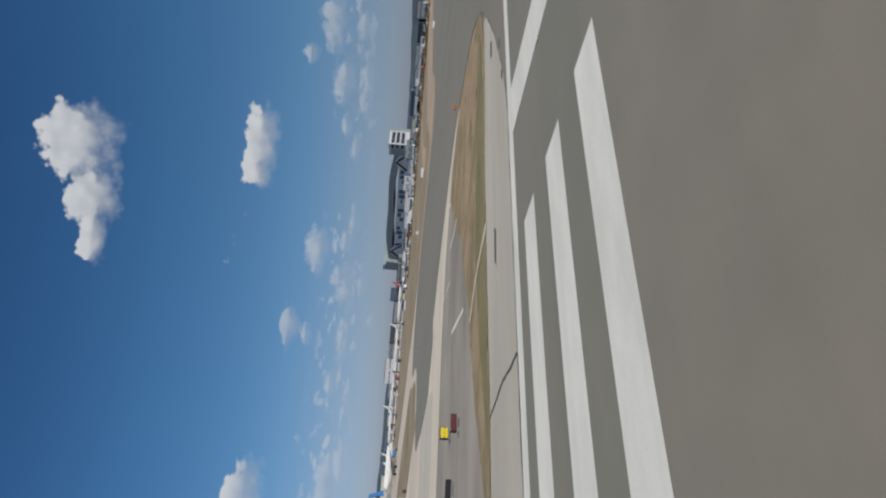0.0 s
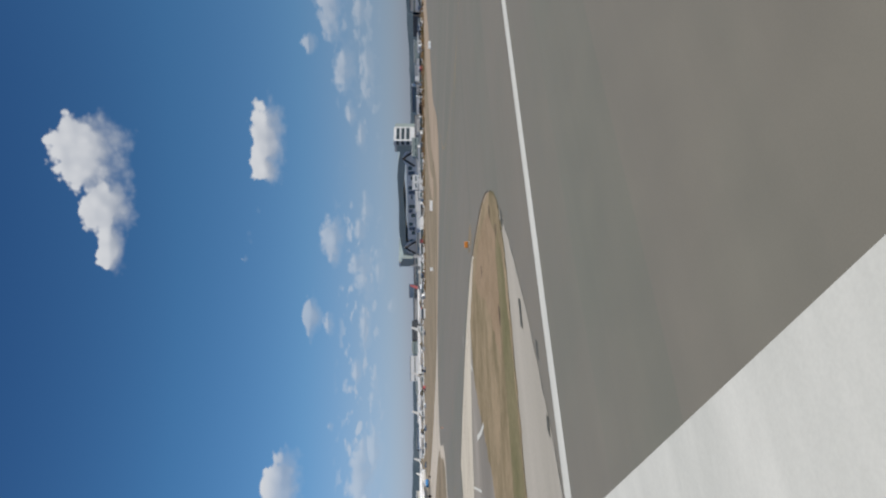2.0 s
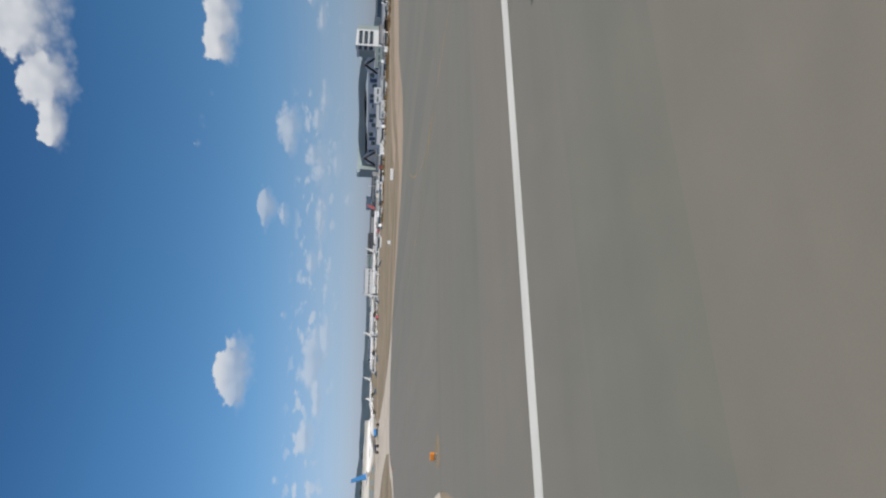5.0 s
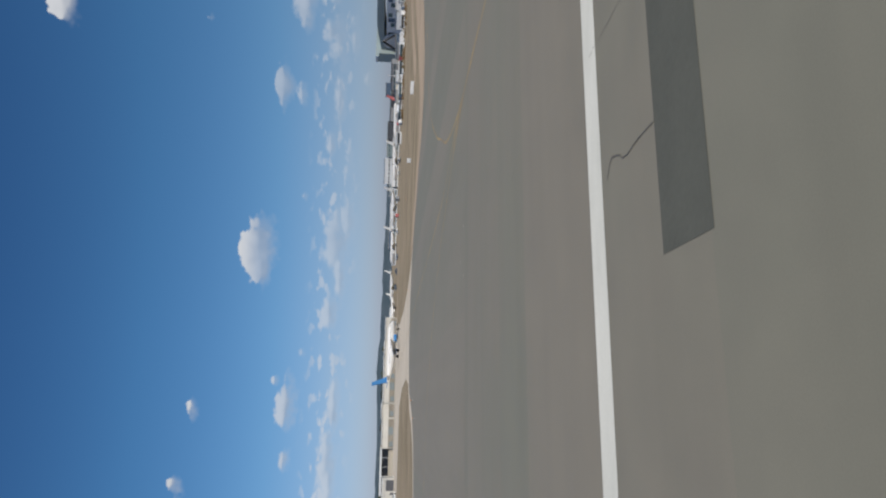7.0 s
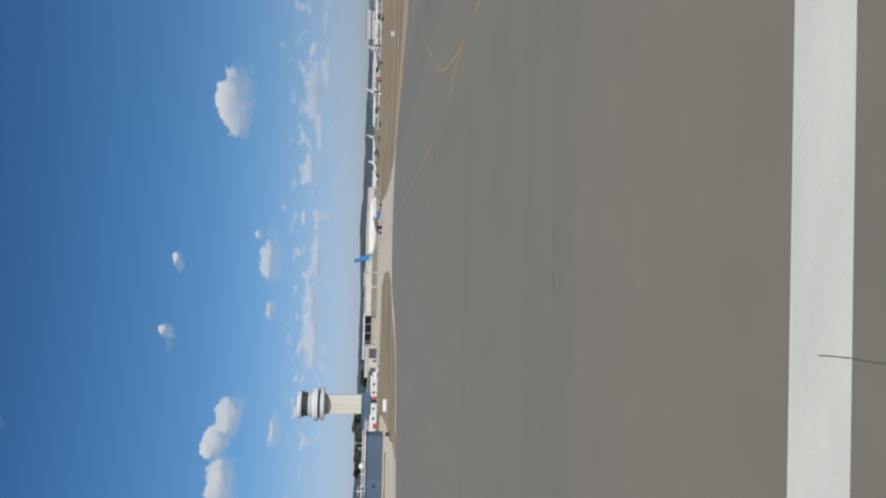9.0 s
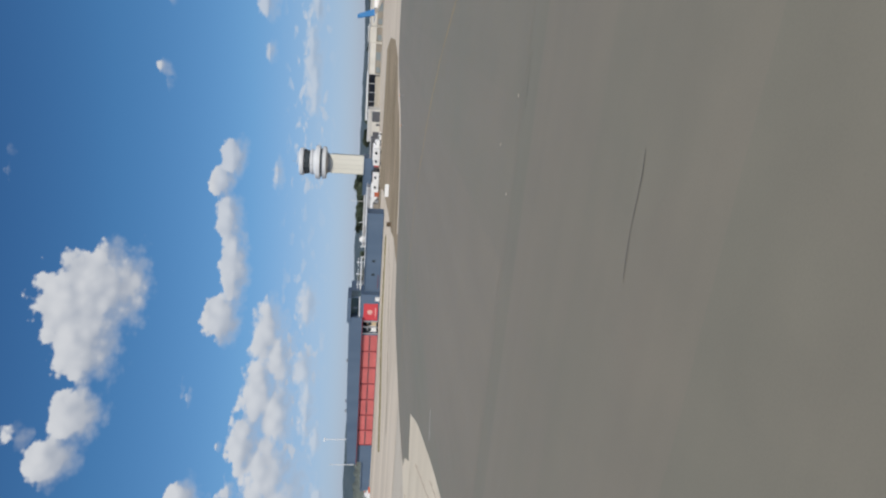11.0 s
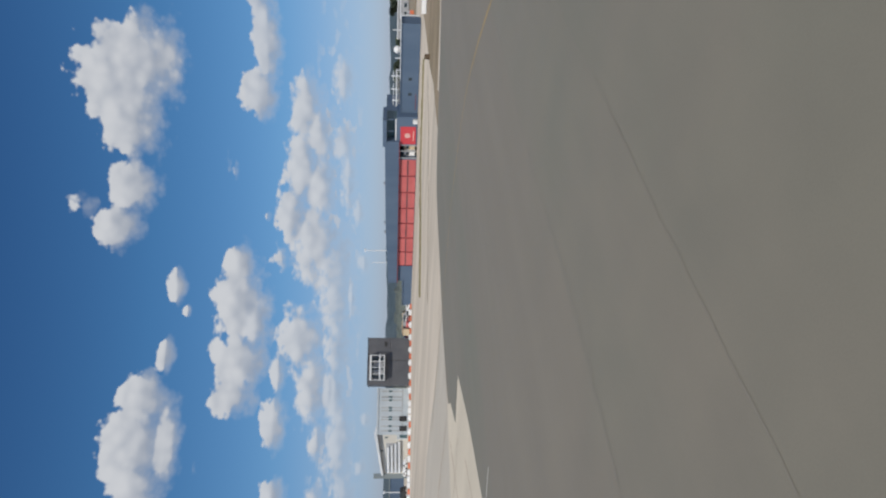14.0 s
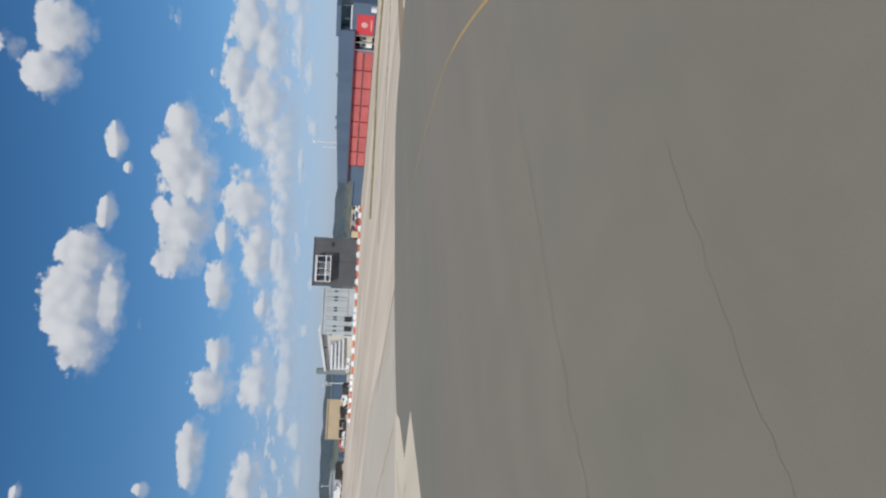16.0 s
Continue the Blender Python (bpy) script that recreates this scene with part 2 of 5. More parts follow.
    lift = tree.nodes.new("ShaderNodeMapRange")
    tree.links.new(el, lift.inputs[0])
    for k, (a, b) in enumerate(((70.0, 9.0), (117.0, 13.0), (0.52, 0.0), (0.95, 1.0))):
        veil.inputs[k + 1].default_value, lift.inputs[k + 1].default_value = a, b
    dense = math_node(tree, "MULTIPLY", haze.outputs[0], math_node(tree, "MAXIMUM", veil.outputs[0], lift.outputs[0]))
    cover = math_node(tree, "MULTIPLY", math_node(tree, "MAXIMUM", body, small), dense)
    mix = tree.nodes.new("ShaderNodeMix")
    mix.data_type = "RGBA"
    tree.links.new(cover, mix.inputs[0])
    tree.links.new(dim.outputs[0], mix.inputs[6])
    tree.links.new(tone.outputs[2], mix.inputs[7])
    tree.links.new(mix.outputs[2], back.inputs[0])
    back.inputs[1].default_value = 1.0
    tree.links.new(back.outputs[0], out.inputs[0])


build_sky()
sun = new("sun", bpy.data.lights.new("sun", "SUN"))
sun.data.energy, sun.data.angle, sun.data.color = 3.6, radians(0.5), (1.0, 0.91, 0.77)
sa, se = radians(SUN_AZ), radians(SUN_EL)
sun.matrix_world = look((100 * math.cos(sa) * math.cos(se), 100 * math.sin(sa) * math.cos(se), 100 * math.sin(se)), (0, 0, 0))

# ---- materials ----


def surface(name, c1, c2, scale=1.0, rough=0.8, bump=0.2, grain=20.0, grain_amount=0.25, stretch=(1, 1, 1), metal=0.0, spread=0.15, spec=0.3, vary=0.0):
    m = bpy.data.materials.new(name)
    m.use_nodes = True
    t = m.node_tree
    b = t.nodes["Principled BSDF"]
    co, mp = t.nodes.new("ShaderNodeTexCoord"), t.nodes.new("ShaderNodeMapping")
    mp.inputs["Scale"].default_value = stretch
    t.links.new(co.outputs["Object"], mp.inputs[0])
    big = node(t, "ShaderNodeTexNoise", in2=scale, in3=4.0, in4=0.6)
    t.links.new(mp.outputs[0], big.inputs["Vector"])
    small = node(t, "ShaderNodeTexNoise", in2=grain, in3=3.0, in4=0.6)
    t.links.new(co.outputs["Object"], small.inputs["Vector"])
    rng = t.nodes.new("ShaderNodeMapRange")
    rng.inputs[1].default_value, rng.inputs[2].default_value = 0.5 - spread, 0.5 + spread
    t.links.new(big.outputs[0], rng.inputs[0])
    mix = t.nodes.new("ShaderNodeMix")
    mix.data_type = "RGBA"
    mix.inputs[6].default_value, mix.inputs[7].default_value = (*c1, 1), (*c2, 1)
    t.links.new(rng.outputs[0], mix.inputs[0])
    hsv = t.nodes.new("ShaderNodeHueSaturation")
    t.links.new(mix.outputs[2], hsv.inputs["Color"])
    value = math_node(t, "MULTIPLY_ADD", small.outputs[0], 2 * grain_amount, 1 - grain_amount)
    if vary:
        info = t.nodes.new("ShaderNodeObjectInfo")
        value = math_node(t, "MULTIPLY", value, math_node(t, "MULTIPLY_ADD", info.outputs["Random"], 2 * vary, 1 - vary))
    t.links.new(value, hsv.inputs["Value"])
    t.links.new(hsv.outputs[0], b.inputs["Base Color"])
    b.inputs["Roughness"].default_value, b.inputs["Metallic"].default_value = rough, metal
    b.inputs["Specular IOR Level"].default_value = spec
    bp = t.nodes.new("ShaderNodeBump")
    bp.inputs["Strength"].default_value, bp.inputs["Distance"].default_value = bump, 0.02
    t.links.new(small.outputs[0], bp.inputs["Height"])
    t.links.new(bp.outputs[0], b.inputs["Normal"])
    return m


def asphalt(name, pale, dark, lane, start, turn=None):
    """Machine-laid asphalt: lanes of slightly different batches, drifting stains, rusty and greenish tints, fine grit. The lanes run along x,
    and beyond y = turn along y."""
    m = bpy.data.materials.new(name)
    m.use_nodes = True
    t = m.node_tree
    b = t.nodes["Principled BSDF"]
    co, xyz = t.nodes.new("ShaderNodeTexCoord"), t.nodes.new("ShaderNodeSeparateXYZ")
    t.links.new(co.outputs["Object"], xyz.inputs[0])
    x, y = xyz.outputs[0], xyz.outputs[1]

    def noisy(scale, stretch, detail=4.0):
        mp = t.nodes.new("ShaderNodeMapping")
        mp.inputs["Scale"].default_value = stretch
        t.links.new(co.outputs["Object"], mp.inputs[0])
        n = node(t, "ShaderNodeTexNoise", in2=scale, in3=detail, in4=0.6)
        t.links.new(mp.outputs[0], n.inputs["Vector"])
        return n.outputs[0]

    def batch(across, seed):
        wobble = math_node(t, "MULTIPLY_ADD", noisy(0.5, (1, 1, 1), 2.0), 0.12, across)
        row = math_node(t, "FLOOR", math_node(t, "DIVIDE", math_node(t, "SUBTRACT", wobble, start), lane))
        w = t.nodes.new("ShaderNodeTexWhiteNoise")
        w.noise_dimensions = "1D"
        t.links.new(math_node(t, "ADD", row, seed), w.inputs["W"])
        return w.outputs["Value"]

    along, streaks = batch(y, 3.3), noisy(0.35, (0.06, 1, 1))
    if turn is not None:
        far = math_node(t, "GREATER_THAN", math_node(t, "MULTIPLY_ADD", noisy(0.4, (1, 1, 1), 2.0), 0.3, y), turn)
        for k, (u, v) in enumerate(((along, batch(x, 8.1)), (streaks, noisy(0.35, (1, 0.06, 1))))):
            mx = t.nodes.new("ShaderNodeMix")
            t.links.new(far, mx.inputs[0])
            t.links.new(u, mx.inputs[2])
            t.links.new(v, mx.inputs[3])
            along, streaks = (mx.outputs[0], streaks) if k == 0 else (along, mx.outputs[0])
    cloud, blotch, grit = noisy(0.09, (1, 1, 1)), noisy(0.55, (1, 1, 1), 5.0), noisy(28.0, (1, 1, 1), 3.0)
    mix = t.nodes.new("ShaderNodeMix")
    mix.data_type = "RGBA"
    mix.inputs[6].default_value, mix.inputs[7].default_value = (*dark, 1), (*pale, 1)
    rng = t.nodes.new("ShaderNodeMapRange")
    rng.inputs[1].default_value, rng.inputs[2].default_value = 0.3, 0.7
    t.links.new(math_node(t, "ADD", math_node(t, "MULTIPLY", blotch, 0.5), math_node(t, "MULTIPLY", streaks, 0.5)), rng.inputs[0])
    t.links.new(rng.outputs[0], mix.inputs[0])
    # rusty and greenish tints drift over it
    tint = t.nodes.new("ShaderNodeValToRGB")
    for k, (at, colour) in enumerate(((0.36, (0.965, 1.005, 0.97)), (0.64, (1.018, 0.99, 0.97)))):
        tint.color_ramp.elements[k].position, tint.color_ramp.elements[k].color = at, (*colour, 1)
    t.links.new(math_node(t, "MULTIPLY_ADD", along, 0.3, math_node(t, "MULTIPLY", cloud, 0.7)), tint.inputs[0])
    mul = t.nodes.new("ShaderNodeVectorMath")
    mul.operation = "MULTIPLY"
    t.links.new(mix.outputs[2], mul.inputs[0])
    t.links.new(tint.outputs[0], mul.inputs[1])
    value = math_node(t, "ADD", math_node(t, "MULTIPLY_ADD", along, 0.07, 0.965), math_node(t, "MULTIPLY_ADD", grit, 0.14, -0.07))
    value = math_node(t, "ADD", value, math_node(t, "MULTIPLY_ADD", cloud, 0.16, -0.08))
    sc = t.nodes.new("ShaderNodeVectorMath")
    sc.operation = "SCALE"
    t.links.new(mul.outputs[0], sc.inputs[0])
    t.links.new(value, sc.inputs[3])
    t.links.new(sc.outputs[0], b.inputs["Base Color"])
    t.links.new(math_node(t, "MULTIPLY_ADD", blotch, 0.2, 0.56), b.inputs["Roughness"])
    b.inputs["Specular IOR Level"].default_value = 0.38
    bp = t.nodes.new("ShaderNodeBump")
    bp.inputs["Strength"].default_value, bp.inputs["Distance"].default_value = 0.06, 0.02
    t.links.new(grit, bp.inputs["Height"])
    t.links.new(bp.outputs[0], b.inputs["Normal"])
    return m


M_GRASS = surface("dry_grass", (0.33, 0.27, 0.20), (0.205, 0.172, 0.115), 0.09, 0.95, 0.6, 2.0, 0.3, (0.5, 1, 1), spec=0.1, spread=0.14)
M_GRASS_LONG = surface("long_grass", (0.205, 0.168, 0.100), (0.335, 0.262, 0.172), 0.32, 0.95, 0.4, 2.0, 0.25, (0.6, 1, 1), spec=0.1, spread=0.13)
M_SOIL = surface("reddish_soil", (0.275, 0.205, 0.132), (0.335, 0.25, 0.168), 0.5, 0.95, 0.4, 3.0, 0.2, spec=0.1)
M_GREY_PAVE = surface("grey_pavement", (0.44, 0.41, 0.355), (0.52, 0.485, 0.42), 0.12, 0.85, 0.2, 6.0, 0.1, (0.3, 1, 1), spread=0.2)
M_DIRT = surface("bare_earth", (0.42, 0.335, 0.255), (0.34, 0.275, 0.21), 0.08, 0.95, 0.5, 3.0, 0.22, spec=0.1)
M_CONCRETE = surface("pale_concrete", (0.52, 0.475, 0.39), (0.64, 0.585, 0.48), 0.15, 0.85, 0.3, 6.0, 0.12, (0.25, 1, 1), spread=0.2)
M_SHOULDER = surface("shoulder_concrete", (0.37, 0.345, 0.295), (0.45, 0.42, 0.365), 0.2, 0.85, 0.3, 6.0, 0.12, (0.15, 1, 1))
M_APRON = surface("apron_concrete", (0.46, 0.41, 0.34), (0.62, 0.555, 0.465), 0.1, 0.85, 0.3, 5.0, 0.1, (0.15, 1, 1), spread=0.12)
M_RUNWAY = asphalt("runway_asphalt", (0.217, 0.207, 0.172), (0.182, 0.1735, 0.145), 5.1, 1.3)
M_TAXI = asphalt("taxiway_asphalt", (0.220, 0.2065, 0.171), (0.187, 0.1755, 0.1465), 5.4, 67.4 - 5.4 * 9, 47.5)
M_ASPHALT_OLD = surface("old_asphalt", (0.225, 0.205, 0.175), (0.345, 0.315, 0.272), 0.16, 0.8, 0.2, 8.0, 0.12, (0.3, 1, 1), spread=0.14)
M_TYRE_MARK = surface("tyre_mark", (0.200, 0.187, 0.156), (0.212, 0.198, 0.165), 0.5, 0.66, 0.06, 12.0, 0.08, spec=0.38, spread=0.2)
M_PATCH = surface("patch_asphalt", (0.085, 0.088, 0.075), (0.100, 0.103, 0.088), 0.5, 0.7, 0.3, 10.0, 0.12)
M_SEAL = surface("crack_sealant", (0.105, 0.099, 0.086), (0.125, 0.117, 0.101), 1.0, 0.6, 0.2)
M_WHITE_PAINT = surface("white_road_paint", (0.58, 0.585, 0.54), (0.68, 0.68, 0.63), 0.6, 0.7, 0.15, 14.0, 0.08, (0.3, 1, 1), spread=0.15)
M_YELLOW_PAINT = surface("yellow_road_paint", (0.43, 0.30, 0.125), (0.25, 0.205, 0.14), 0.16, 0.7, 0.3, 10.0, 0.2, spread=0.13)
M_WALL_WHITE = surface("white_wall", (0.62, 0.65, 0.69), (0.70, 0.735, 0.78), 0.15, 0.7, 0.1, 3.0, 0.06, vary=0.1)
M_WALL_CREAM = surface("cream_wall", (0.55, 0.54, 0.505), (0.63, 0.62, 0.585), 0.12, 0.75, 0.1, 3.0, 0.08)
M_WALL_GREY = surface("grey_wall", (0.30, 0.31, 0.33), (0.36, 0.37, 0.39), 0.15, 0.7, 0.1, 3.0, 0.08, vary=0.15)
M_WALL_TAN = surface("tan_wall", (0.52, 0.42, 0.29), (0.58, 0.475, 0.34), 0.2, 0.75, 0.1, 3.0, 0.08)
M_OFFICE = surface("pale_blue_grey_wall", (0.40, 0.46, 0.52), (0.46, 0.52, 0.58), 0.2, 0.7, 0.1, 3.0, 0.08)
M_SHAFT = surface("pale_grey_concrete", (0.55, 0.55, 0.505), (0.61, 0.61, 0.565), 0.12, 0.75, 0.1, 2.0, 0.1, (1, 1, 0.2))
M_SLATE = surface("blue_grey_cladding", (0.078, 0.122, 0.195), (0.10, 0.148, 0.225), 0.2, 0.55, 0.15, 4.0, 0.08, (1, 1, 0.2))
M_DARK_CLAD = surface("dark_grey_cladding", (0.085, 0.09, 0.105), (0.105, 0.11, 0.125), 0.25, 0.6, 0.15, 3.0, 0.1)
M_HALL_ROOF = surface("teal_grey_roof", (0.26, 0.32, 0.33), (0.31, 0.37, 0.38), 0.03, 0.5, 0.1, 1.0, 0.1)
M_GRASS_GREEN = surface("olive_grass", (0.165, 0.155, 0.082), (0.235, 0.203, 0.12), 0.35, 0.95, 0.6, 2.5, 0.3, (0.5, 1, 1), spec=0.1)
M_ARCH = surface("grey_metal_roof", (0.185, 0.22, 0.24), (0.225, 0.265, 0.285), 0.05, 0.5, 0.1, 2.0, 0.08)
M_RED = surface("red_door_paint", (0.49, 0.125, 0.128), (0.55, 0.15, 0.15), 0.3, 0.55, 0.1, 4.0, 0.08, vary=0.07)
M_RED_PANEL = surface("bright_red_panel", (0.52, 0.055, 0.072), (0.56, 0.07, 0.085), 0.3, 0.5, 0.05, 4.0, 0.05)
M_RED_DARK = surface("dark_red_frame", (0.16, 0.03, 0.04), (0.2, 0.04, 0.05), 0.5, 0.6, 0.1)
M_ORANGE = surface("orange_plastic", (0.62, 0.17, 0.09), (0.66, 0.21, 0.12), 0.6, 0.5, 0.1, 4.0, 0.1, vary=0.12)
M_WHITE_PLASTIC = surface("white_plastic", (0.76, 0.77, 0.79), (0.82, 0.84, 0.86), 0.6, 0.5, 0.1, 4.0, 0.08, vary=0.08)
M_YELLOW_SIGN = surface("yellow_sign_face", (0.75, 0.60, 0.03), (0.8, 0.65, 0.05), 0.5, 0.5, 0.05)
M_RED_SIGN = surface("red_sign_face", (0.13, 0.028, 0.033), (0.16, 0.034, 0.04), 0.5, 0.5, 0.05)
M_BLACK = surface("black_metal", (0.03, 0.03, 0.032), (0.045, 0.045, 0.048), 0.6, 0.5, 0.1)
M_EMBLEM = surface("faded_emblem", (0.62, 0.36, 0.34), (0.66, 0.42, 0.40), 2.0, 0.6, 0.05)
M_STEEL = surface("grey_steel", (0.45, 0.46, 0.47), (0.55, 0.56, 0.57), 0.6, 0.4, 0.05, metal=0.6)
M_GLASS = surface("dark_window_glass", (0.035, 0.05, 0.065), (0.05, 0.07, 0.085), 0.3, 0.12, 0.0, spec=0.6)
M_TEAL_GLASS = surface("blue_green_glass", (0.06, 0.11, 0.13), (0.08, 0.14, 0.16), 0.3, 0.15, 0.0, spec=0.6)
M_BLUE = surface("blue_aircraft_paint", (0.05, 0.19, 0.45), (0.07, 0.24, 0.52), 0.3, 0.3, 0.0)
M_PLANE_WHITE = surface("white_aircraft_paint", (0.72, 0.72, 0.72), (0.78, 0.78, 0.78), 0.2, 0.3, 0.02, 3.0, 0.04)
M_TYRE = surface("tyre_rubber", (0.03, 0.03, 0.03), (0.04, 0.04, 0.04), 2.0, 0.8, 0.3)
M_BARK = surface("bark", (0.10, 0.075, 0.05), (0.14, 0.10, 0.07), 2.0, 0.9, 0.6)
M_LEAF = surface("foliage", (0.062, 0.084, 0.066), (0.09, 0.115, 0.08), 0.6, 0.8, 0.2, 3.0, 0.3, spec=0.15)
M_RUST_LEAF = surface("rusty_foliage", (0.20, 0.12, 0.06), (0.13, 0.10, 0.05), 0.05, 0.85, 0.2, 1.0, 0.3, spec=0.1)
# distance haze is mixed into the hill colour as blue
M_HILL = surface("hazy_wooded_hill", (0.058, 0.085, 0.108), (0.078, 0.105, 0.128), 0.012, 0.95, 0.3, 0.06, 0.2, spec=0.05)
M_LENS = surface("lamp_lens", (0.65, 0.6, 0.5), (0.7, 0.65, 0.55), 2.0, 0.2, 0.0)
M_AMBER = surface("amber_lens", (0.7, 0.25, 0.04), (0.75, 0.3, 0.06), 2.0, 0.3, 0.0)

# ---- building helpers ----


def gz(x):
    """The height of the land, which is level."""
    return 0.0


def link(name, bm, material):
    me = bpy.data.meshes.new(name)
    bmesh.ops.recalc_face_normals(bm, faces=bm.faces)
    bm.to_mesh(me)
    bm.free()
    me.materials.append(material)
    return new(name, me)


def part(name, bm, material, parent, label=""):
    ob = link(name, bm, material)
    ob.parent = parent
    return tagged(ob, label) if label else ob


def piece(name, mesh, parent, x, y, z, rz=0.0):
    ob = new(name, mesh)
    ob.parent = parent
    ob.matrix_basis = pose(x, y, z, 0, 0, rz)
    return ob


def thing(name, label, category, x, y, z=None, rz=0.0, group="", kind=""):
    ob = new(name)
    ob.matrix_basis = pose(x, y, gz(x) if z is None else z, 0, 0, rz)
    return tagged(ob, label, category, group, kind)


def box(bm, x0, x1, y0, y1, z0, z1, bevel=0.0):
    m = Matrix.LocRotScale(((x0 + x1) / 2, (y0 + y1) / 2, (z0 + z1) / 2), None, (x1 - x0, y1 - y0, z1 - z0))
    made = bmesh.ops.create_cube(bm, size=1.0, matrix=m)["verts"]
    if bevel:
        edges = list({e for v in made for e in v.link_edges})
        bmesh.ops.bevel(bm, geom=edges, offset=bevel, segments=2, affect="EDGES", profile=0.5)


def boxed(*dims, bevel=0.0):
    bm = bmesh.new()
    box(bm, *dims, bevel=bevel)
    return bm


def tube(bm, a, b, r0, r1=None, n=12):
    a, b = Vector(a), Vector(b)
    r1 = r0 if r1 is None else r1
    turn = (b - a).to_track_quat("Z", "Y").to_matrix().to_4x4()
    bmesh.ops.create_cone(bm, cap_ends=True, segments=n, radius1=r0, radius2=r1, depth=(b - a).length, matrix=Matrix.Translation((a + b) / 2) @ turn)


def lathe(profile, n=40):
    """A turned solid about z from (radius, height) pairs."""
    bm = bmesh.new()
    rings = [[bm.verts.new((r * math.cos(k * math.tau / n), r * math.sin(k * math.tau / n), z)) for k in range(n)] for r, z in profile]
    for a, b in zip(rings, rings[1:]):
        for k in range(n):
            bm.faces.new((a[k], a[(k + 1) % n], b[(k + 1) % n], b[k]))
    bm.faces.new(rings[0][::-1])
    bm.faces.new(rings[-1])
    return bm


def prism(points, y0, y1):
    """An outline in x, z pushed through from y0 to y1."""
    bm = bmesh.new()
    a = [bm.verts.new((x, y0, z)) for x, z in points]
    b = [bm.verts.new((x, y1, z)) for x, z in points]
    n = len(points)
    bm.faces.new(a)
    bm.faces.new(b[::-1])
    for k in range(n):
        bm.faces.new((a[k], b[k], b[(k + 1) % n], a[(k + 1) % n]))
    return bm


def curve(points, n=6):
    """A smooth line through the points."""
    out, pts = [], [Vector(p) for p in points]
    for k in range(len(pts) - 1):
        p0, p1, p2, p3 = pts[max(k - 1, 0)], pts[k], pts[k + 1], pts[min(k + 2, len(pts) - 1)]
        for s in range(n):
            u = s / n
            out.append(0.5 * ((2 * p1) + (p2 - p0) * u + (2 * p0 - 5 * p1 + 4 * p2 - p3) * u * u + (3 * p1 - p0 - 3 * p2 + p3) * u**3))
    return [tuple(p) for p in out] + [tuple(pts[-1])]


def zone(name, points, material, dz, label, category, rough=0.0):
    """A flat piece of ground of an outline."""
    bm, rnd = bmesh.new(), random.Random(name)
    if rough:
        fine = []
        for (x0, y0), (x1, y1) in zip(points, points[1:] + points[:1]):
            n = max(1, min(60, int(math.hypot(x1 - x0, y1 - y0) / 0.7)))
            fine += [(x0 + (x1 - x0) * k / n + rnd.gauss(0, rough), y0 + (y1 - y0) * k / n + rnd.gauss(0, rough)) for k in range(n)]
        points = fine
    bm.faces.new([bm.verts.new((x, y, 0)) for x, y in points])
    for v in bm.verts:
        v.co.z = gz(v.co.x) + dz
    bm.normal_update()
    bmesh.ops.triangulate(bm, faces=bm.faces)
    bm.normal_update()
    for f in bm.faces:
        if f.normal.z < 0:
            f.normal_flip()
    me = bpy.data.meshes.new(name)
    bm.to_mesh(me)
    bm.free()
    me.materials.append(material)
    return tagged(new(name, me), label, category, kind="structure")


def ribbon(name, points, width, material, dz, label, category, jag=0.0):
    """A painted line or a crack along a way."""
    rnd = random.Random(name + str(points[0]))
    bm = bmesh.new()
    pts, last = [Vector(p) for p in points], None
    for k, p in enumerate(pts):
        d = (pts[min(k + 1, len(pts) - 1)] - pts[max(k - 1, 0)]).normalized()
        s = Vector((-d.y, d.x))
        w = width / 2 * (1 + jag * rnd.uniform(-1, 1))
        p = p + s * jag * width * rnd.uniform(-1.5, 1.5)
        pair = [bm.verts.new((*(p + s * w), gz(p.x) + dz)), bm.verts.new((*(p - s * w), gz(p.x) + dz))]
        if last:
            bm.faces.new((last[0], last[1], pair[1], pair[0]))
        last = pair
    return tagged(link(name, bm, material), label, category, kind="structure")


# ---- ground ----
def build_ground():
    xs = [-4600, -2500, -1200, -600, -300, -150, 0, 60, 150, 300, 600, 1200, 2500, 4600]
    ys = [-4600, -2000, -800, -300, -100, 0, 60, 120, 200, 320, 500, 800, 1500, 2800, 4600]
    bm = bmesh.new()
    grid = [[bm.verts.new((x, y, gz(x))) for y in ys] for x in xs]
    for a, b in zip(grid, grid[1:]):
        for k in range(len(ys) - 1):
            bm.faces.new((a[k], b[k], b[k + 1], a[k + 1]))
    tagged(link("ground", bm, M_GRASS), "dry brown airfield grass reaching to the horizon", "grass", kind="structure")


build_ground()
FILLET = curve([(20, 22.1), (25, 22.2), (28.5, 23.0), (34.4, 25.1), (40, 27.8), (44.8, 30.6), (47.5, 33.3), (49.7, 37), (51, 43), (51.3, 48), (50.8, 53), (49.3, 58), (47, 63.7), (44.6, 69.2), (41, 75.6)])
WEST_SIDE = curve([(32.4, 79), (31.9, 83), (32, 92.5), (32.6, 99), (33.2, 105.6), (35.3, 110.5), (40.5, 114.2), (46, 116.8), (53.3, 121.5), (57, 126.5), (59.8, 132.5), (62.5, 143), (66.5, 151.5), (75, 154.5), (84, 153.5), (91, 148.5), (96, 141), (101, 130), (105, 120), (107, 112), (111, 107), (118, 105), (131, 110), (163, 134), (200, 147), (420, 250)])
RIM = WEST_SIDE[40:74]
zone("runway", [(-400, -25), (420, -25), (420, 22.1), (-400, 22.1)], M_RUNWAY, 0.04, "brownish grey asphalt runway with tyre streaks", "runway")
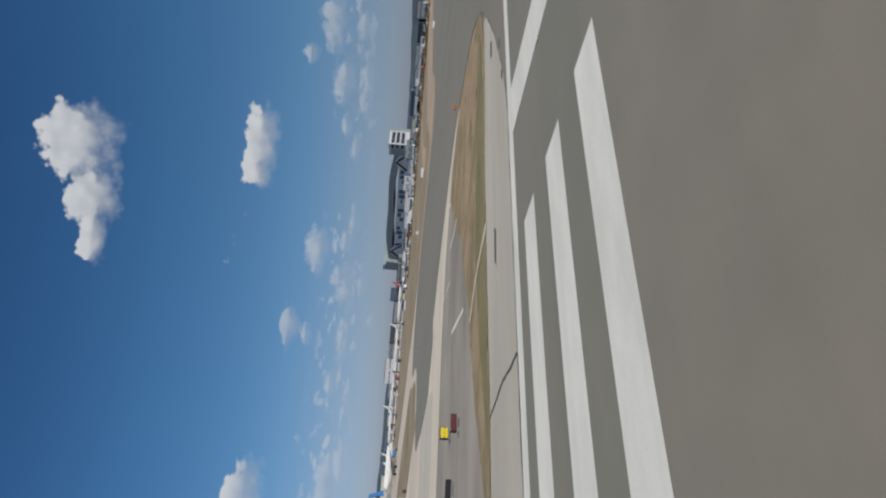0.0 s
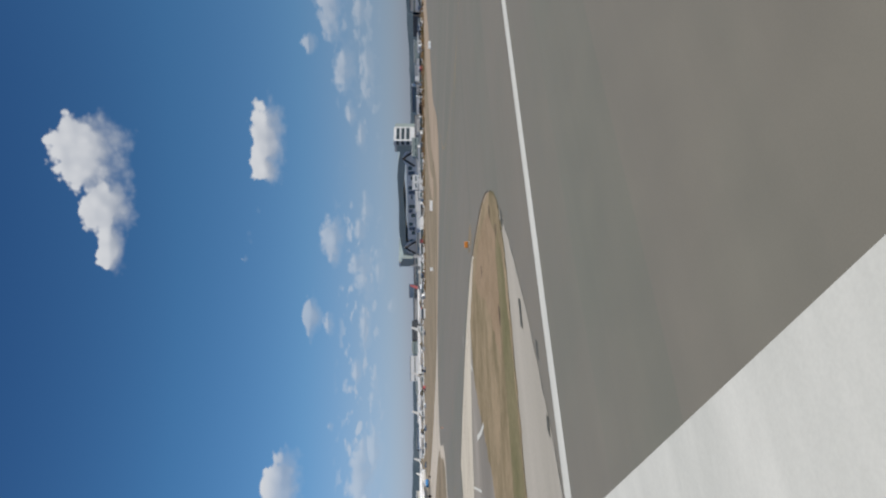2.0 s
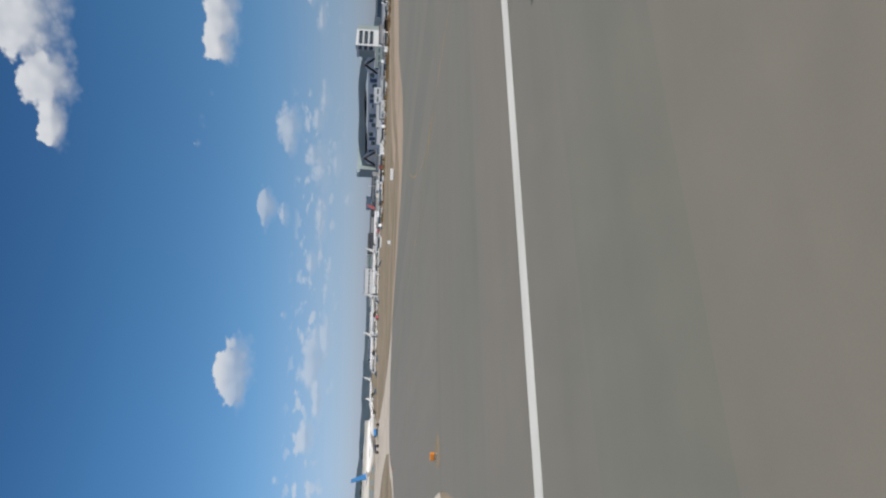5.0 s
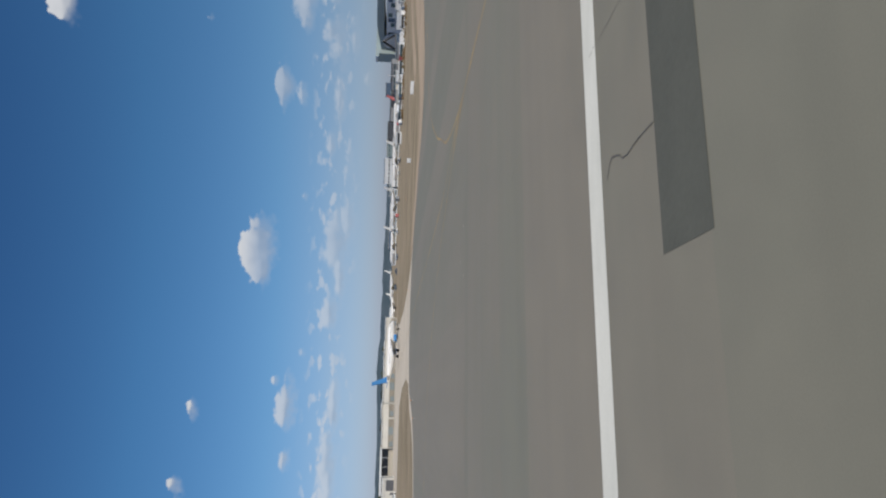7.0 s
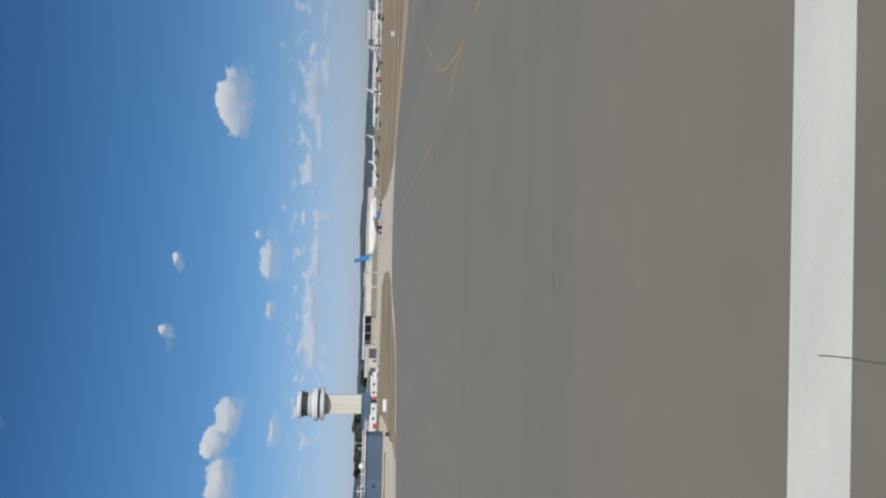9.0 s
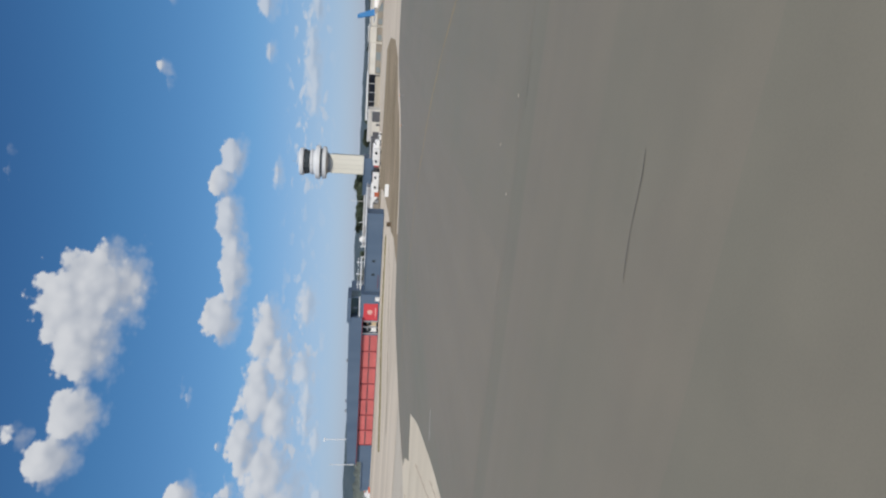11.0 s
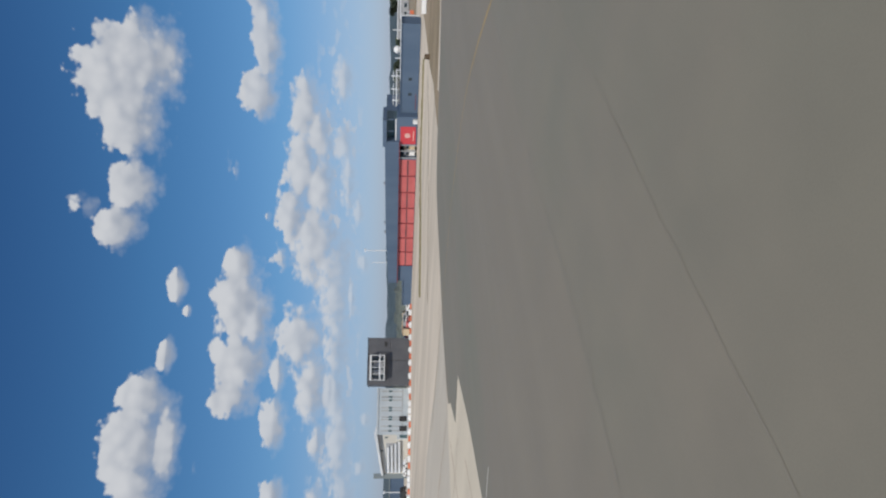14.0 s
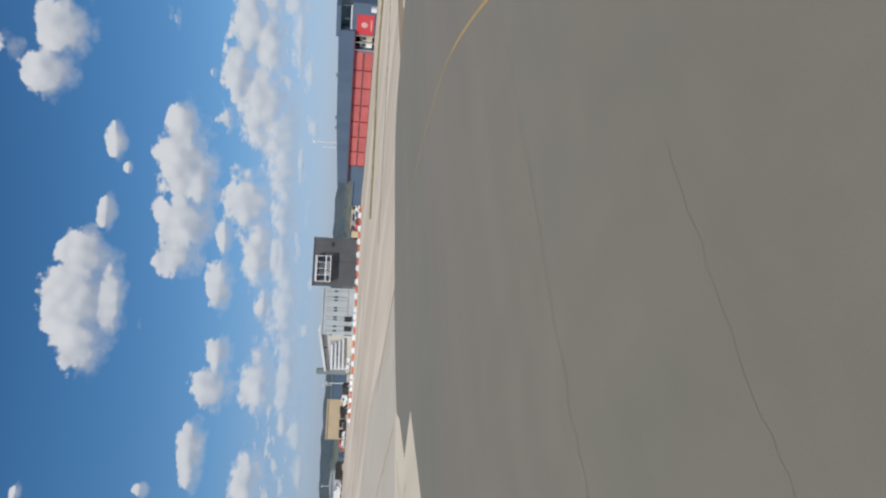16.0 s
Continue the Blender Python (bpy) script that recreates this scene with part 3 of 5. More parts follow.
zone("taxiway", FILLET + [(37.2, 73.9), (34.4, 77.8)] + WEST_SIDE + [(420, 22.1)], M_TAXI, 0.04, "wide grey asphalt taxiway beside the runway", "taxiway")
zone("runway_shoulder", [(-400, 22.1), (20, 22.1), (25, 22.2), (28.5, 23.0), (34.4, 25.1), (40, 27.8), (44.8, 30.6), (40.3, 29.5), (27.6, 30.0), (12, 29.2), (-400, 29.2)], M_SHOULDER, 0.02, "pale concrete runway shoulder with cracks and stains", "shoulder")
ISLAND = [(-200, 29.2), (12, 29.2), (27.6, 30.0), (40.3, 29.5), (44.8, 30.6), (47.5, 33.3), (49.5, 37), (50.5, 42), (50.3, 47.5), (47.7, 52.8), (43.5, 53), (40.5, 51.2), (36.5, 48), (31.7, 43.3), (21.5, 37.6), (14.3, 34.8), (8, 31.3), (-30, 29.7)]
zone("grass_island", ISLAND, M_GRASS_LONG, 0.035, "dry brown grass island between the taxiways", "grass", 0.14)
zone("green_strip", [(9, 29.75), (14, 29.7), (20, 30.0), (27.6, 30.4), (34, 30.2), (40, 30.4), (43, 31.4), (42, 32.8), (36, 33.2), (30, 33.9), (24, 34.2), (18, 33.0), (13, 31.3)], M_GRASS_GREEN, 0.0392, "greener grass along the edge of the grass island", "grass", 0.09)
zone("side_taxiway", [(-300, 61), (10, 60.5), (30.5, 59.8), (39.2, 57.5), (44, 55), (47.7, 52.8), (43.5, 53), (40.5, 51.2), (36.5, 48), (31.7, 43.3), (21.5, 37.6), (14.3, 34.8), (8, 31.3), (-30, 29.7), (-300, 29.3)], M_ASPHALT_OLD, 0.02, "worn light grey asphalt side taxiway", "taxiway")
zone("concrete_strip", [(32.4, 79), (34.4, 77.8), (37.2, 73.9)] + FILLET[::-1][:32] + [(50.5, 46), (50.3, 47.5), (47.7, 52.8), (44, 55), (39.2, 57.5), (30.5, 59.8), (10, 60.5), (-300, 61), (-300, 79)], M_CONCRETE, 0.03, "pale concrete strip along the taxiway edge", "pavement")
zone("station_forecourt", WEST_SIDE[:36] + [(39, 117.5), (38.5, 128), (35, 141), (32.5, 160), (28, 185), (22, 215), (15, 240), (-55, 240), (-70, 330), (-300, 330), (-300, 79)], M_APRON, 0.02, "pale sandy concrete forecourt of the fire station", "pavement")
zone("grey_pavement", [(31.5, 79.2), (31.6, 91.0), (23.6, 90.9), (16.5, 91.5), (6, 93.4), (-3.1, 94.9), (-15.7, 93.3), (-40, 88), (-200, 80), (-200, 69.4), (20, 69.4), (28.5, 69.6), (30, 72)], M_GREY_PAVE, 0.0345, "light grey pavement beside the sandy forecourt", "pavement", 0.1)
ribbon("concrete_rim", [(x - 0.8, y + 1.0) for x, y in RIM], 3.2, M_APRON, 0.025, "narrow pale concrete rim along the asphalt", "pavement")
zone("north_apron", [(65, 150), (75, 154.5), (84, 153.5), (91, 148.5), (95, 142.5), (93, 157), (91, 181), (91, 218), (95, 290), (104, 358), (116, 428), (-60, 432), (-40, 310), (10, 275), (40, 262), (60, 258), (66, 215), (67.5, 175)], M_APRON, 0.02, "pale concrete apron in front of the low terminal", "pavement")
zone("dirt_verge", [(107, 112), (111, 107), (118, 105), (131, 110), (163, 134), (200, 147), (420, 250), (420, 282), (200, 178), (163, 157), (131, 130), (118, 121), (112, 122), (103, 143), (98, 158), (93.5, 160), (95.5, 142), (101, 130), (105, 120)], M_DIRT, 0.026, "bare sandy verge along the taxiway edge", "verge", 0.12)
ribbon("dirt_track", curve([(98, 330), (101, 358), (137, 405), (185, 470), (300, 590)]), 9.0, M_DIRT, 0.02, "sandy service track through the dry grass", "track")
ribbon("dirt_track", curve([(140, 150), (180, 190), (260, 250), (420, 360)]), 7.0, M_DIRT, 0.02, "sandy service track through the dry grass", "track")
ribbon("ditch", curve([(122, 223), (150, 226), (235, 262), (420, 366)]), 2.6, M_BARK, 0.02, "dark drainage ditch in the dry grass", "ditch", 0.2)
ribbon("service_road", curve([(40, 395), (120, 396), (200, 420), (330, 520)]), 9.0, M_ASPHALT_OLD, 0.02, "grey service road before the far buildings", "road")
ribbon("footpath", curve([(22.6, 29.3), (22.5, 31.2), (21.8, 33.6), (20.2, 36.8)], 8), 0.5, M_CONCRETE, 0.06, "narrow pale path across the grass island", "path", 0.15)

zone("bare_soil", [(36, 34.5), (40, 33.2), (44, 33.0), (46.6, 34.6), (48.2, 37.5), (49.0, 42), (48.2, 46), (45.5, 44), (43.5, 40.5), (40, 37.5)], M_SOIL, 0.0394, "reddish bare soil at the tip of the grass island", "soil", 0.2)

# ---- painted markings and repairs ----
def marking(name, x0, x1, y0, y1, label, material=M_WHITE_PAINT, dz=0.046):
    return zone(name, [(x0, y0), (x1, y0), (x1, y1), (x0, y1)], material, dz, label, "marking")


for y0, y1 in ((10.45, 12.35), (14.3, 16.15), (18.1, 19.85)):
    marking("threshold_stripe", -14.4, 15.6, y0, y1, "white painted runway threshold stripe")
marking("edge_line", -400, 420, 21.13, 22.07, "white painted runway edge line", dz=0.047)
marking("threshold_bar", 21.85, 24.9, -20.9, 21.13, "wide white painted threshold bar across the runway", dz=0.05)
marking("asphalt_patch", 64.1, 84, 16.45, 18.22, "dark rectangular asphalt repair patch", M_PATCH)
for k, row in enumerate(([(82.5, 28), (82.8, 40), (82.6, 48), (82.9, 54), (84.5, 61.5), (87.3, 67.5), (91, 75), (99, 86), (112, 95), (150, 108)],
            [(82.6, 44), (82.55, 48), (81.7, 56), (80.3, 64), (79.7, 77), (79.3, 108), (78.2, 150), (77.5, 210), (77, 290)],
            [(82.6, 44), (82.4, 48), (81.0, 54.5), (79, 59.8), (76.8, 65.5), (74.4, 69.8), (71.8, 74), (67, 79.8), (60.5, 85.5), (55.8, 87.9), (48.2, 90.1), (39.3, 90.8), (10, 91)])):
    ribbon("taxi_line", curve(row, 8), 0.2, M_YELLOW_PAINT, 0.0465 + 0.0012 * k, "thin yellow painted taxi guide line", "marking")
for row, w in (([(23.2, 40.5), (25.7, 49.1)], 0.4), ([(36.3, 46.8), (36.4, 49), (37, 52.5)], 0.45), ([(32.6, 51.5), (34.5, 58.5)], 0.2), ([(43.2, 53.4), (44.3, 54.6)], 0.35), ([(50.8, 62.3), (49, 61.6)], 0.14)):
    ribbon("holding_line", curve(row, 6), w, M_WHITE_PAINT, 0.047, "short worn white line across the side taxiway", "marking")
for row, w in (([(69.98, 18.55), (69.97, 19.2), (69.92, 20.3), (69.88, 21.12), (69.84, 21.6)], 0.012), ([(66.4, 20.8), (66.75, 20.45), (66.65, 20.0), (66.5, 19.7), (66.6, 18.8), (66.6, 18.25)], 0.032),
               ([(11, 22.2), (11.1, 24.2), (11.2, 25.7), (11.0, 27.6), (10.9, 29.2)], 0.12), ([(73.4, 37.85), (72.84, 37.8), (71.95, 37.82), (71.0, 37.72)], 0.017), ([(71.65, 31.37), (71.2, 31.42), (70.89, 31.4)], 0.022), ([(70.45, 31.41), (70.2, 31.38), (69.99, 31.36)], 0.022),
               ([(30.7, 91.4), (23.6, 91.1), (16.5, 91.7), (6, 93.6), (-3.1, 95.1), (-15.7, 93.5), (-18.1, 88.5)], 0.06)):
    ribbon("crack", curve(row, 6), w, M_SEAL, 0.052, "dark crack filled with sealant", "crack", 0.35)
for x0, x1, y0, y1 in ((34.1, 35.6, 26.45, 26.8), (31.3, 32.1, 23.6, 23.85), (17.9, 20.1, 26.5, 26.8), (41.8, 42.9, 29.3, 29.6), (28.2, 28.9, 23.3, 23.5)):
    zone("stain", [(x0, y0), (x1, y0 - 0.1), (x1 + 0.3, y1), (x0 + 0.4, y1 + 0.1)], M_PATCH, 0.044, "dark stain on the pale shoulder", "stain")

JOINTS = [([(67.45, 47.5), (67.3, 52.5), (67.55, 57), (67.35, 61), (67.2, 65.4), (67.4, 76), (67.3, 100)], 0.09), ([(72.8, 47.5), (72.75, 56.8), (72.85, 59.2), (72.7, 62), (72.8, 66)], 0.04),
          ([(56, 47.4), (62, 47.6), (67.3, 47.5), (72.1, 47.48), (74.5, 47.5), (80, 47.45)], 0.08)]
for k, (row, w) in enumerate(JOINTS):
    ribbon("lane_joint", curve(row, 14), w, M_TYRE_MARK, 0.045 + 0.0002 * k, "faint dark joint between two asphalt lanes", "joint", 0.85)
ribbon("crack", curve([(74.3, 47.05), (73.6, 47.0), (72.7, 46.95)], 8), 0.025, M_SEAL, 0.0525, "dark crack filled with sealant", "crack", 0.5)

# weeds in the joints of the pale strip
for k, (row, w) in enumerate((([(41.5, 68.3), (44, 63.5), (48.3, 55.1)], 0.22), ([(32.1, 75.4), (35, 69.5), (38.4, 62.1)], 0.3), ([(47.4, 59.7), (49, 56), (50.3, 53)], 0.18), ([(38, 72), (30, 70.5), (10, 70), (-40, 70)], 0.25),
                              ([(41, 62), (30, 64.5), (5, 65), (-60, 65.5)], 0.2), ([(30, 78.8), (0, 79.2), (-80, 79)], 0.5), ([(28, 95), (24, 86), (20, 76.6)], 0.16), ([(58, 134), (50, 139), (38, 147)], 0.9), ([(62, 146), (52, 158), (34, 170)], 1.6), ([(64, 165), (52, 180), (32, 196)], 1.2))):
    ribbon("weed_line", curve(row, 12), w * 0.6, M_DIRT, 0.033 + 0.0005 * k, "dry weeds growing along a pavement joint", "weeds", 0.35)
ribbon("weed_joint", curve([(-60 + 4.5 * k, 22.2 + 0.02 * math.sin(k * 1.7)) for k in range(19)] + [(25, 22.25), (28.5, 23.05), (34.4, 25.15), (40, 27.85), (44.6, 30.5)], 6), 0.07, M_PATCH, 0.0445, "dark weedy joint along the runway edge", "joint", 0.6)
ribbon("weed_joint", curve([(8, 29.25), (12, 29.25), (20, 29.7), (27.6, 30.05), (34, 29.8), (40.3, 29.6), (44.8, 30.65), (47.4, 33.3)], 30), 0.12, M_GRASS_GREEN, 0.0415, "dark weedy edge of the grass island", "joint", 0.8)
for x, y, r in ((46.5, 34.2, 0.3), (43.5, 32.0, 0.25), (38.5, 33.5, 0.35), (46.0, 41.0, 0.3)):
    zone("bare_patch", [(x + r * 1.8 * math.cos(a) * (1 + 0.2 * math.sin(3 * a)), y + r * math.sin(a)) for a in (math.tau * q / 12 for q in range(12))], M_BARK, 0.043, "small dark bare patch in the dry grass", "bare patch")
zone("soil_patch", [(53.0, 46.6), (54.6, 46.9), (55.1, 48.6), (54.7, 50.1), (53.5, 50.4), (52.9, 48.8)], M_GRASS, 0.046, "small patch of bare soil round a marker box", "soil", 0.1)


def bank(name, points, width, height, material, label):
    """A low rounded ridge of earth along a way."""
    rnd, bm, last = random.Random(name), bmesh.new(), None
    pts = [Vector(q) for q in points]
    for k, q in enumerate(pts):
        d = (pts[min(k + 1, len(pts) - 1)] - pts[max(k - 1, 0)]).normalized()
        s, h = Vector((-d.y, d.x)), height * rnd.uniform(0.75, 1.1) * (0.15 if k in (0, len(pts) - 1) else 1)
        ring = [bm.verts.new((*(q + s * width * u), 0.015 + h * v)) for u, v in ((-0.5, 0), (-0.3, 0.75), (0, 1), (0.3, 0.75), (0.5, 0))]
        if last:
            for a in range(4):
                bm.faces.new((last[a], ring[a], ring[a + 1], last[a + 1]))
        last = ring
    return tagged(link(name, bm, material), label, "bank", kind="structure")


bank("grass_bank", curve([(26, 164), (16.7, 161.5), (11, 160), (6, 157), (1.5, 150.7), (-3, 142), (-7.7, 137), (-10, 134)], 12), 1.6, 0.36, M_GRASS_GREEN, "low dark weedy bank across the pale forecourt")
M_SCRUB = surface("scrub", (0.095, 0.115, 0.112), (0.13, 0.15, 0.14), 0.25, 0.95, 0.9, 1.2, 0.35, spec=0.05)
bank("scrub_bank", curve([(-40, 268), (-70, 252), (-95, 236), (-125, 212), (-150, 204), (-185, 212), (-235, 190), (-300, 150)], 26), 22, 5.4, M_SCRUB, "long green scrub bank behind the car park")
ribbon("gutter", curve([(31, 145), (28, 137), (24, 130.7), (19, 124), (10, 113)], 12), 1.2, M_GRASS, 0.034, "weedy gutter across the pale forecourt", "gutter", 0.3)

# ---- lights, signs and markers on the field ----
def build_inset_lights():
    first = thing("threshold_light", "flat round runway light set into the asphalt", "light", 21.75, 19.0, 0.05, group="threshold lights")
    part("casing", lathe([(0.16, 0), (0.16, 0.012), (0.12, 0.022)], 20), M_ASPHALT_OLD, first, "worn steel ring")
    part("lens", lathe([(0.07, 0.02), (0.06, 0.035)], 14), M_LENS, first)
    for k in range(1, 12):
        copy_thing(first, pose(21.75 + 0.03 * k, 19.0 - 3.17 * k, 0.05))


def taxi_sign(name, x, y, rz, w, h, face, label, group="", panels=3):
    s = thing(name, label, "sign", x, y, gz(x) + 0.03, rz, group)
    part("cabinet", boxed(-w / 2, w / 2, -0.12, 0.12, 0.15, 0.15 + h, bevel=0.03), face if face in (M_WHITE_PLASTIC, M_AMBER) else M_BLACK, s)
    part("face", boxed(-w / 2 + 0.06, w / 2 - 0.06, -0.14, -0.121, 0.2, 0.1 + h), face, s)
    for k in range(2):
        bm = bmesh.new()
        px = (-1 if k else 1) * w * 0.35
        tube(bm, (px, 0, 0), (px, 0, 0.17), 0.05)
        box(bm, px - 0.12, px + 0.12, -0.12, 0.12, 0, 0.03)
        part("leg", bm, M_STEEL, s)
    if panels:
        for k in range(panels):
            bx = -w / 2 + w * (k + 0.5) / panels
            part("marking_bar", boxed(bx - w / panels * 0.24, bx + w / panels * 0.24, -0.15, -0.141, 0.15 + h * 0.44, 0.15 + h * 0.53), M_BARK, s)
    return s


def edge_light(x, y, first=[]):
    if not first:
        s = thing("edge_light", "small amber taxiway edge light on a short post", "light", x, y, gz(x) + 0.03, group="edge lights")
        bm = bmesh.new()
        tube(bm, (0, 0, 0), (0, 0, 0.3), 0.03)
        tube(bm, (0, 0, 0), (0, 0, 0.04), 0.14)
        part("post", bm, M_STEEL, s)
        part("lens", lathe([(0.08, 0.3), (0.1, 0.36), (0.07, 0.44), (0.02, 0.47)], 14), M_AMBER, s)
        first.append(s)
    else:
        copy_thing(first[0], pose(x, y, gz(x) + 0.03))


build_inset_lights()
taxi_sign("direction_sign", 16.6, 48.3, 12, 1.0, 0.66, M_YELLOW_SIGN, "bright yellow taxiway direction sign on short legs", panels=3)
taxi_sign("holding_sign", 15.4, 42.6, 8, 1.35, 0.4, M_RED_SIGN, "dark red taxiway holding sign on short legs", panels=2)
taxi_sign("rear_facing_sign", 11.7, 45.5, -20, 1.4, 0.4, M_BLACK, "dark taxiway sign seen from behind", panels=0)
taxi_sign("marker_box", 53.7, 49.0, -40, 0.55, 0.32, M_AMBER, "small orange marker box at the end of the grass island", panels=0)
for x, y, w, h in ((139.5, 156.5, 3.2, 0.85), (125, 170, 1.1, 0.9), (183, 131.5, 2.4, 0.8), (37.5, 160, 2.7, 0.85)):
    taxi_sign("sign_board", x, y, -30 if x > 60 else 20, w, h, M_WHITE_PLASTIC, "white sign board standing in the dry grass", "white sign boards", 0)
for x, y in ((124.5, 202), (62, 128), (59, 119), (88, 160)):
    edge_light(x, y)
for x, y in ((72.9, 48.1), (70.9, 50.0), (69.6, 48.1)):
    s = thing("centre_light", "small flat pale light set into the taxiway", "light", x, y, 0.045, group="inset taxiway lights")
    part("casing", lathe([(0.06, 0), (0.06, 0.01), (0.045, 0.016)], 16), M_SHOULDER, s)


def build_drums():
    s = thing("marker_drum", "small brown marker drum in the grass", "drum", 35.9, 142.5, 0.0)
    part("drum", lathe([(0.4, 0), (0.42, 0.05), (0.42, 0.8), (0.38, 0.85)], 20), M_BARK, s)


build_drums()

# ---- fire station ----
def roller_door(parent, x0, x1, h, y):
    d = part("door", boxed(x0 + 0.18, x1 - 0.18, y - 0.06, y, 0.05, h), M_RED, parent, "red panelled fire engine door")
    n = 5
    for k in range(n):
        z0 = 0.1 + (h - 0.15) * k / n
        part("panel", boxed(x0 + 0.26, x1 - 0.26, y - 0.1, y - 0.061, z0, z0 + (h - 0.15) / n - 0.07), M_RED, d)
    for k in range(6):
        px = x0 + 0.3 + (x1 - x0 - 0.6) * k / 6
        part("pane", boxed(px + 0.06, px + (x1 - x0 - 0.6) / 6 - 0.06, y - 0.125, y - 0.102, h * 0.47, h * 0.55), M_GLASS, d, "small dark window pane")
    part("frame", boxed(x0 - 0.06, x0 + 0.17, y - 0.16, y + 0.1, 0, h + 0.12), M_RED_DARK, parent, "dark red door post")


def build_fire_station():
    s = thing("fire_station", "long blue-grey fire station with seven red engine doors", "fire station", -10.3, 186, 0.1)
    s.scale = (1.172, 1.1, 1.2)
    part("wall", boxed(-38.5, -1.0, 0.02, 22, -1.0, 6.0), M_SLATE, s, "blue-grey clad main hall")
    part("roof", prism([(-38.8, 3.75), (-38.8, 6.0), (-20, 6.6), (3.4, 6.75), (3.4, 3.75)], -0.5, 22.3), M_SLATE, s, "deep blue-grey roof band")
    part("eave", boxed(-38.9, 3.5, -0.62, -0.3, 3.6, 3.76), M_RED_DARK, s, "thin dark red eave strip")
    w = 4.55
    for k in range(7):
        roller_door(s, -33.1 + w * k, -33.1 + w * (k + 1), 3.5, 0.0)
    # open bay beside the doors
    part("bay_wall", boxed(-1.0, 2.4, 4.0, 22, 0, 3.75), M_BLACK, s, "dark open bay")
    for px in (-0.95, 0.8, 2.3):
        part("column", boxed(px - 0.12, px + 0.12, -0.1, 0.15, 0, 3.75), M_STEEL, s)
    for px, mat in ((-0.05, M_WHITE_PLASTIC), (1.6, M_WALL_TAN)):
        nose = part("engine_nose", prism([(px - 0.8, 0.4), (px + 0.8, 0.4), (px + 0.8, 1.6), (px + 0.7, 2.6), (px - 0.7, 2.6), (px - 0.8, 1.6)], 0.8, 3.9), mat, s, "front of a parked engine")
        part("windscreen", boxed(px - 0.66, px + 0.66, 0.76, 0.797, 1.55, 2.3), M_GLASS, nose)
        part("wheel", boxed(px - 0.8, px - 0.5, 0.9, 1.6, 0, 0.7, bevel=0.1), M_TYRE, nose)
        part("wheel", boxed(px + 0.5, px + 0.8, 0.9, 1.6, 0, 0.7, bevel=0.1), M_TYRE, nose)
    # office front with the red panel
    part("office_wall", boxed(2.4, 9.2, 0.0, 6, 0, 4.3), M_SLATE, s)
    p = part("panel", boxed(2.6, 6.9, -0.1, -0.003, 0.3, 3.5, bevel=0.03), M_RED_PANEL, s, "red panel with a round pale emblem")
    bm = bmesh.new()
    tube(bm, (4.75, -0.14, 2.05), (4.75, -0.1, 2.05), 0.6, n=28)
    part("emblem", bm, M_EMBLEM, p, "plain pale disc")
    part("strip", boxed(3.6, 5.9, -0.13, -0.101, 0.7, 0.9), M_EMBLEM, p, "pale strip")
    # raised glazed storey with canopy
    part("storey_wall", boxed(2.6, 8.0, 1.5, 5, 4.3, 6.4), M_TEAL_GLASS, s, "dark glazed upper storey")
    part("canopy", boxed(2.0, 8.6, -0.6, 5.5, 6.4, 7.2), M_SLATE, s, "blue-grey flat canopy roof")
    part("rail", boxed(2.6, 8.6, 0.1, 0.2, 4.35, 4.6), M_WALL_WHITE, s, "white parapet rail")
    for px in (2.8, 5.6, 8.4):
        part("post", boxed(px - 0.08, px + 0.08, 0.1, 0.26, 4.75, 6.4), M_SLATE, s)
    # lower wings on both sides
    part("east_wing", boxed(9.2, 28.4, 2.0, 6, 0, 3.55), M_SLATE, s, "low windowless blue-grey wing")
    part("east_coping", boxed(9.1, 28.6, 1.85, 6.2, 3.55, 3.7), M_SLATE, s)
    for px in (13.2, 16.6):
        part("window", boxed(px, px + 0.6, 1.93, 1.99, 1.4, 2.1), M_GLASS, s, "small dark window")
    part("red_bar", boxed(10.0, 13.5, 1.94, 1.995, 0.5, 0.62), M_RED_DARK, s, "faded red bar")
    part("white_box", boxed(8.0, 8.8, -0.9, -0.1, 0, 1.0, bevel=0.05), M_WHITE_PLASTIC, s, "white cabinet beside the wall")
    part("west_wing", boxed(-49.5, -38.5, 2.0, 14, -1.4, 2.2), M_SLATE, s, "low blue-grey side wing")
    part("west_roof", boxed(-49.7, -38.5, 1.8, 14.2, 2.2, 2.35), M_SLATE, s)
    for px, pz in ((-27, 6.55), (-24, 6.6), (-12, 6.65)):
        part("vent", boxed(px - 0.3, px + 0.3, 6, 6.6, pz - 0.2, pz + 0.5, bevel=0.05), M_STEEL, s)


build_fire_station()


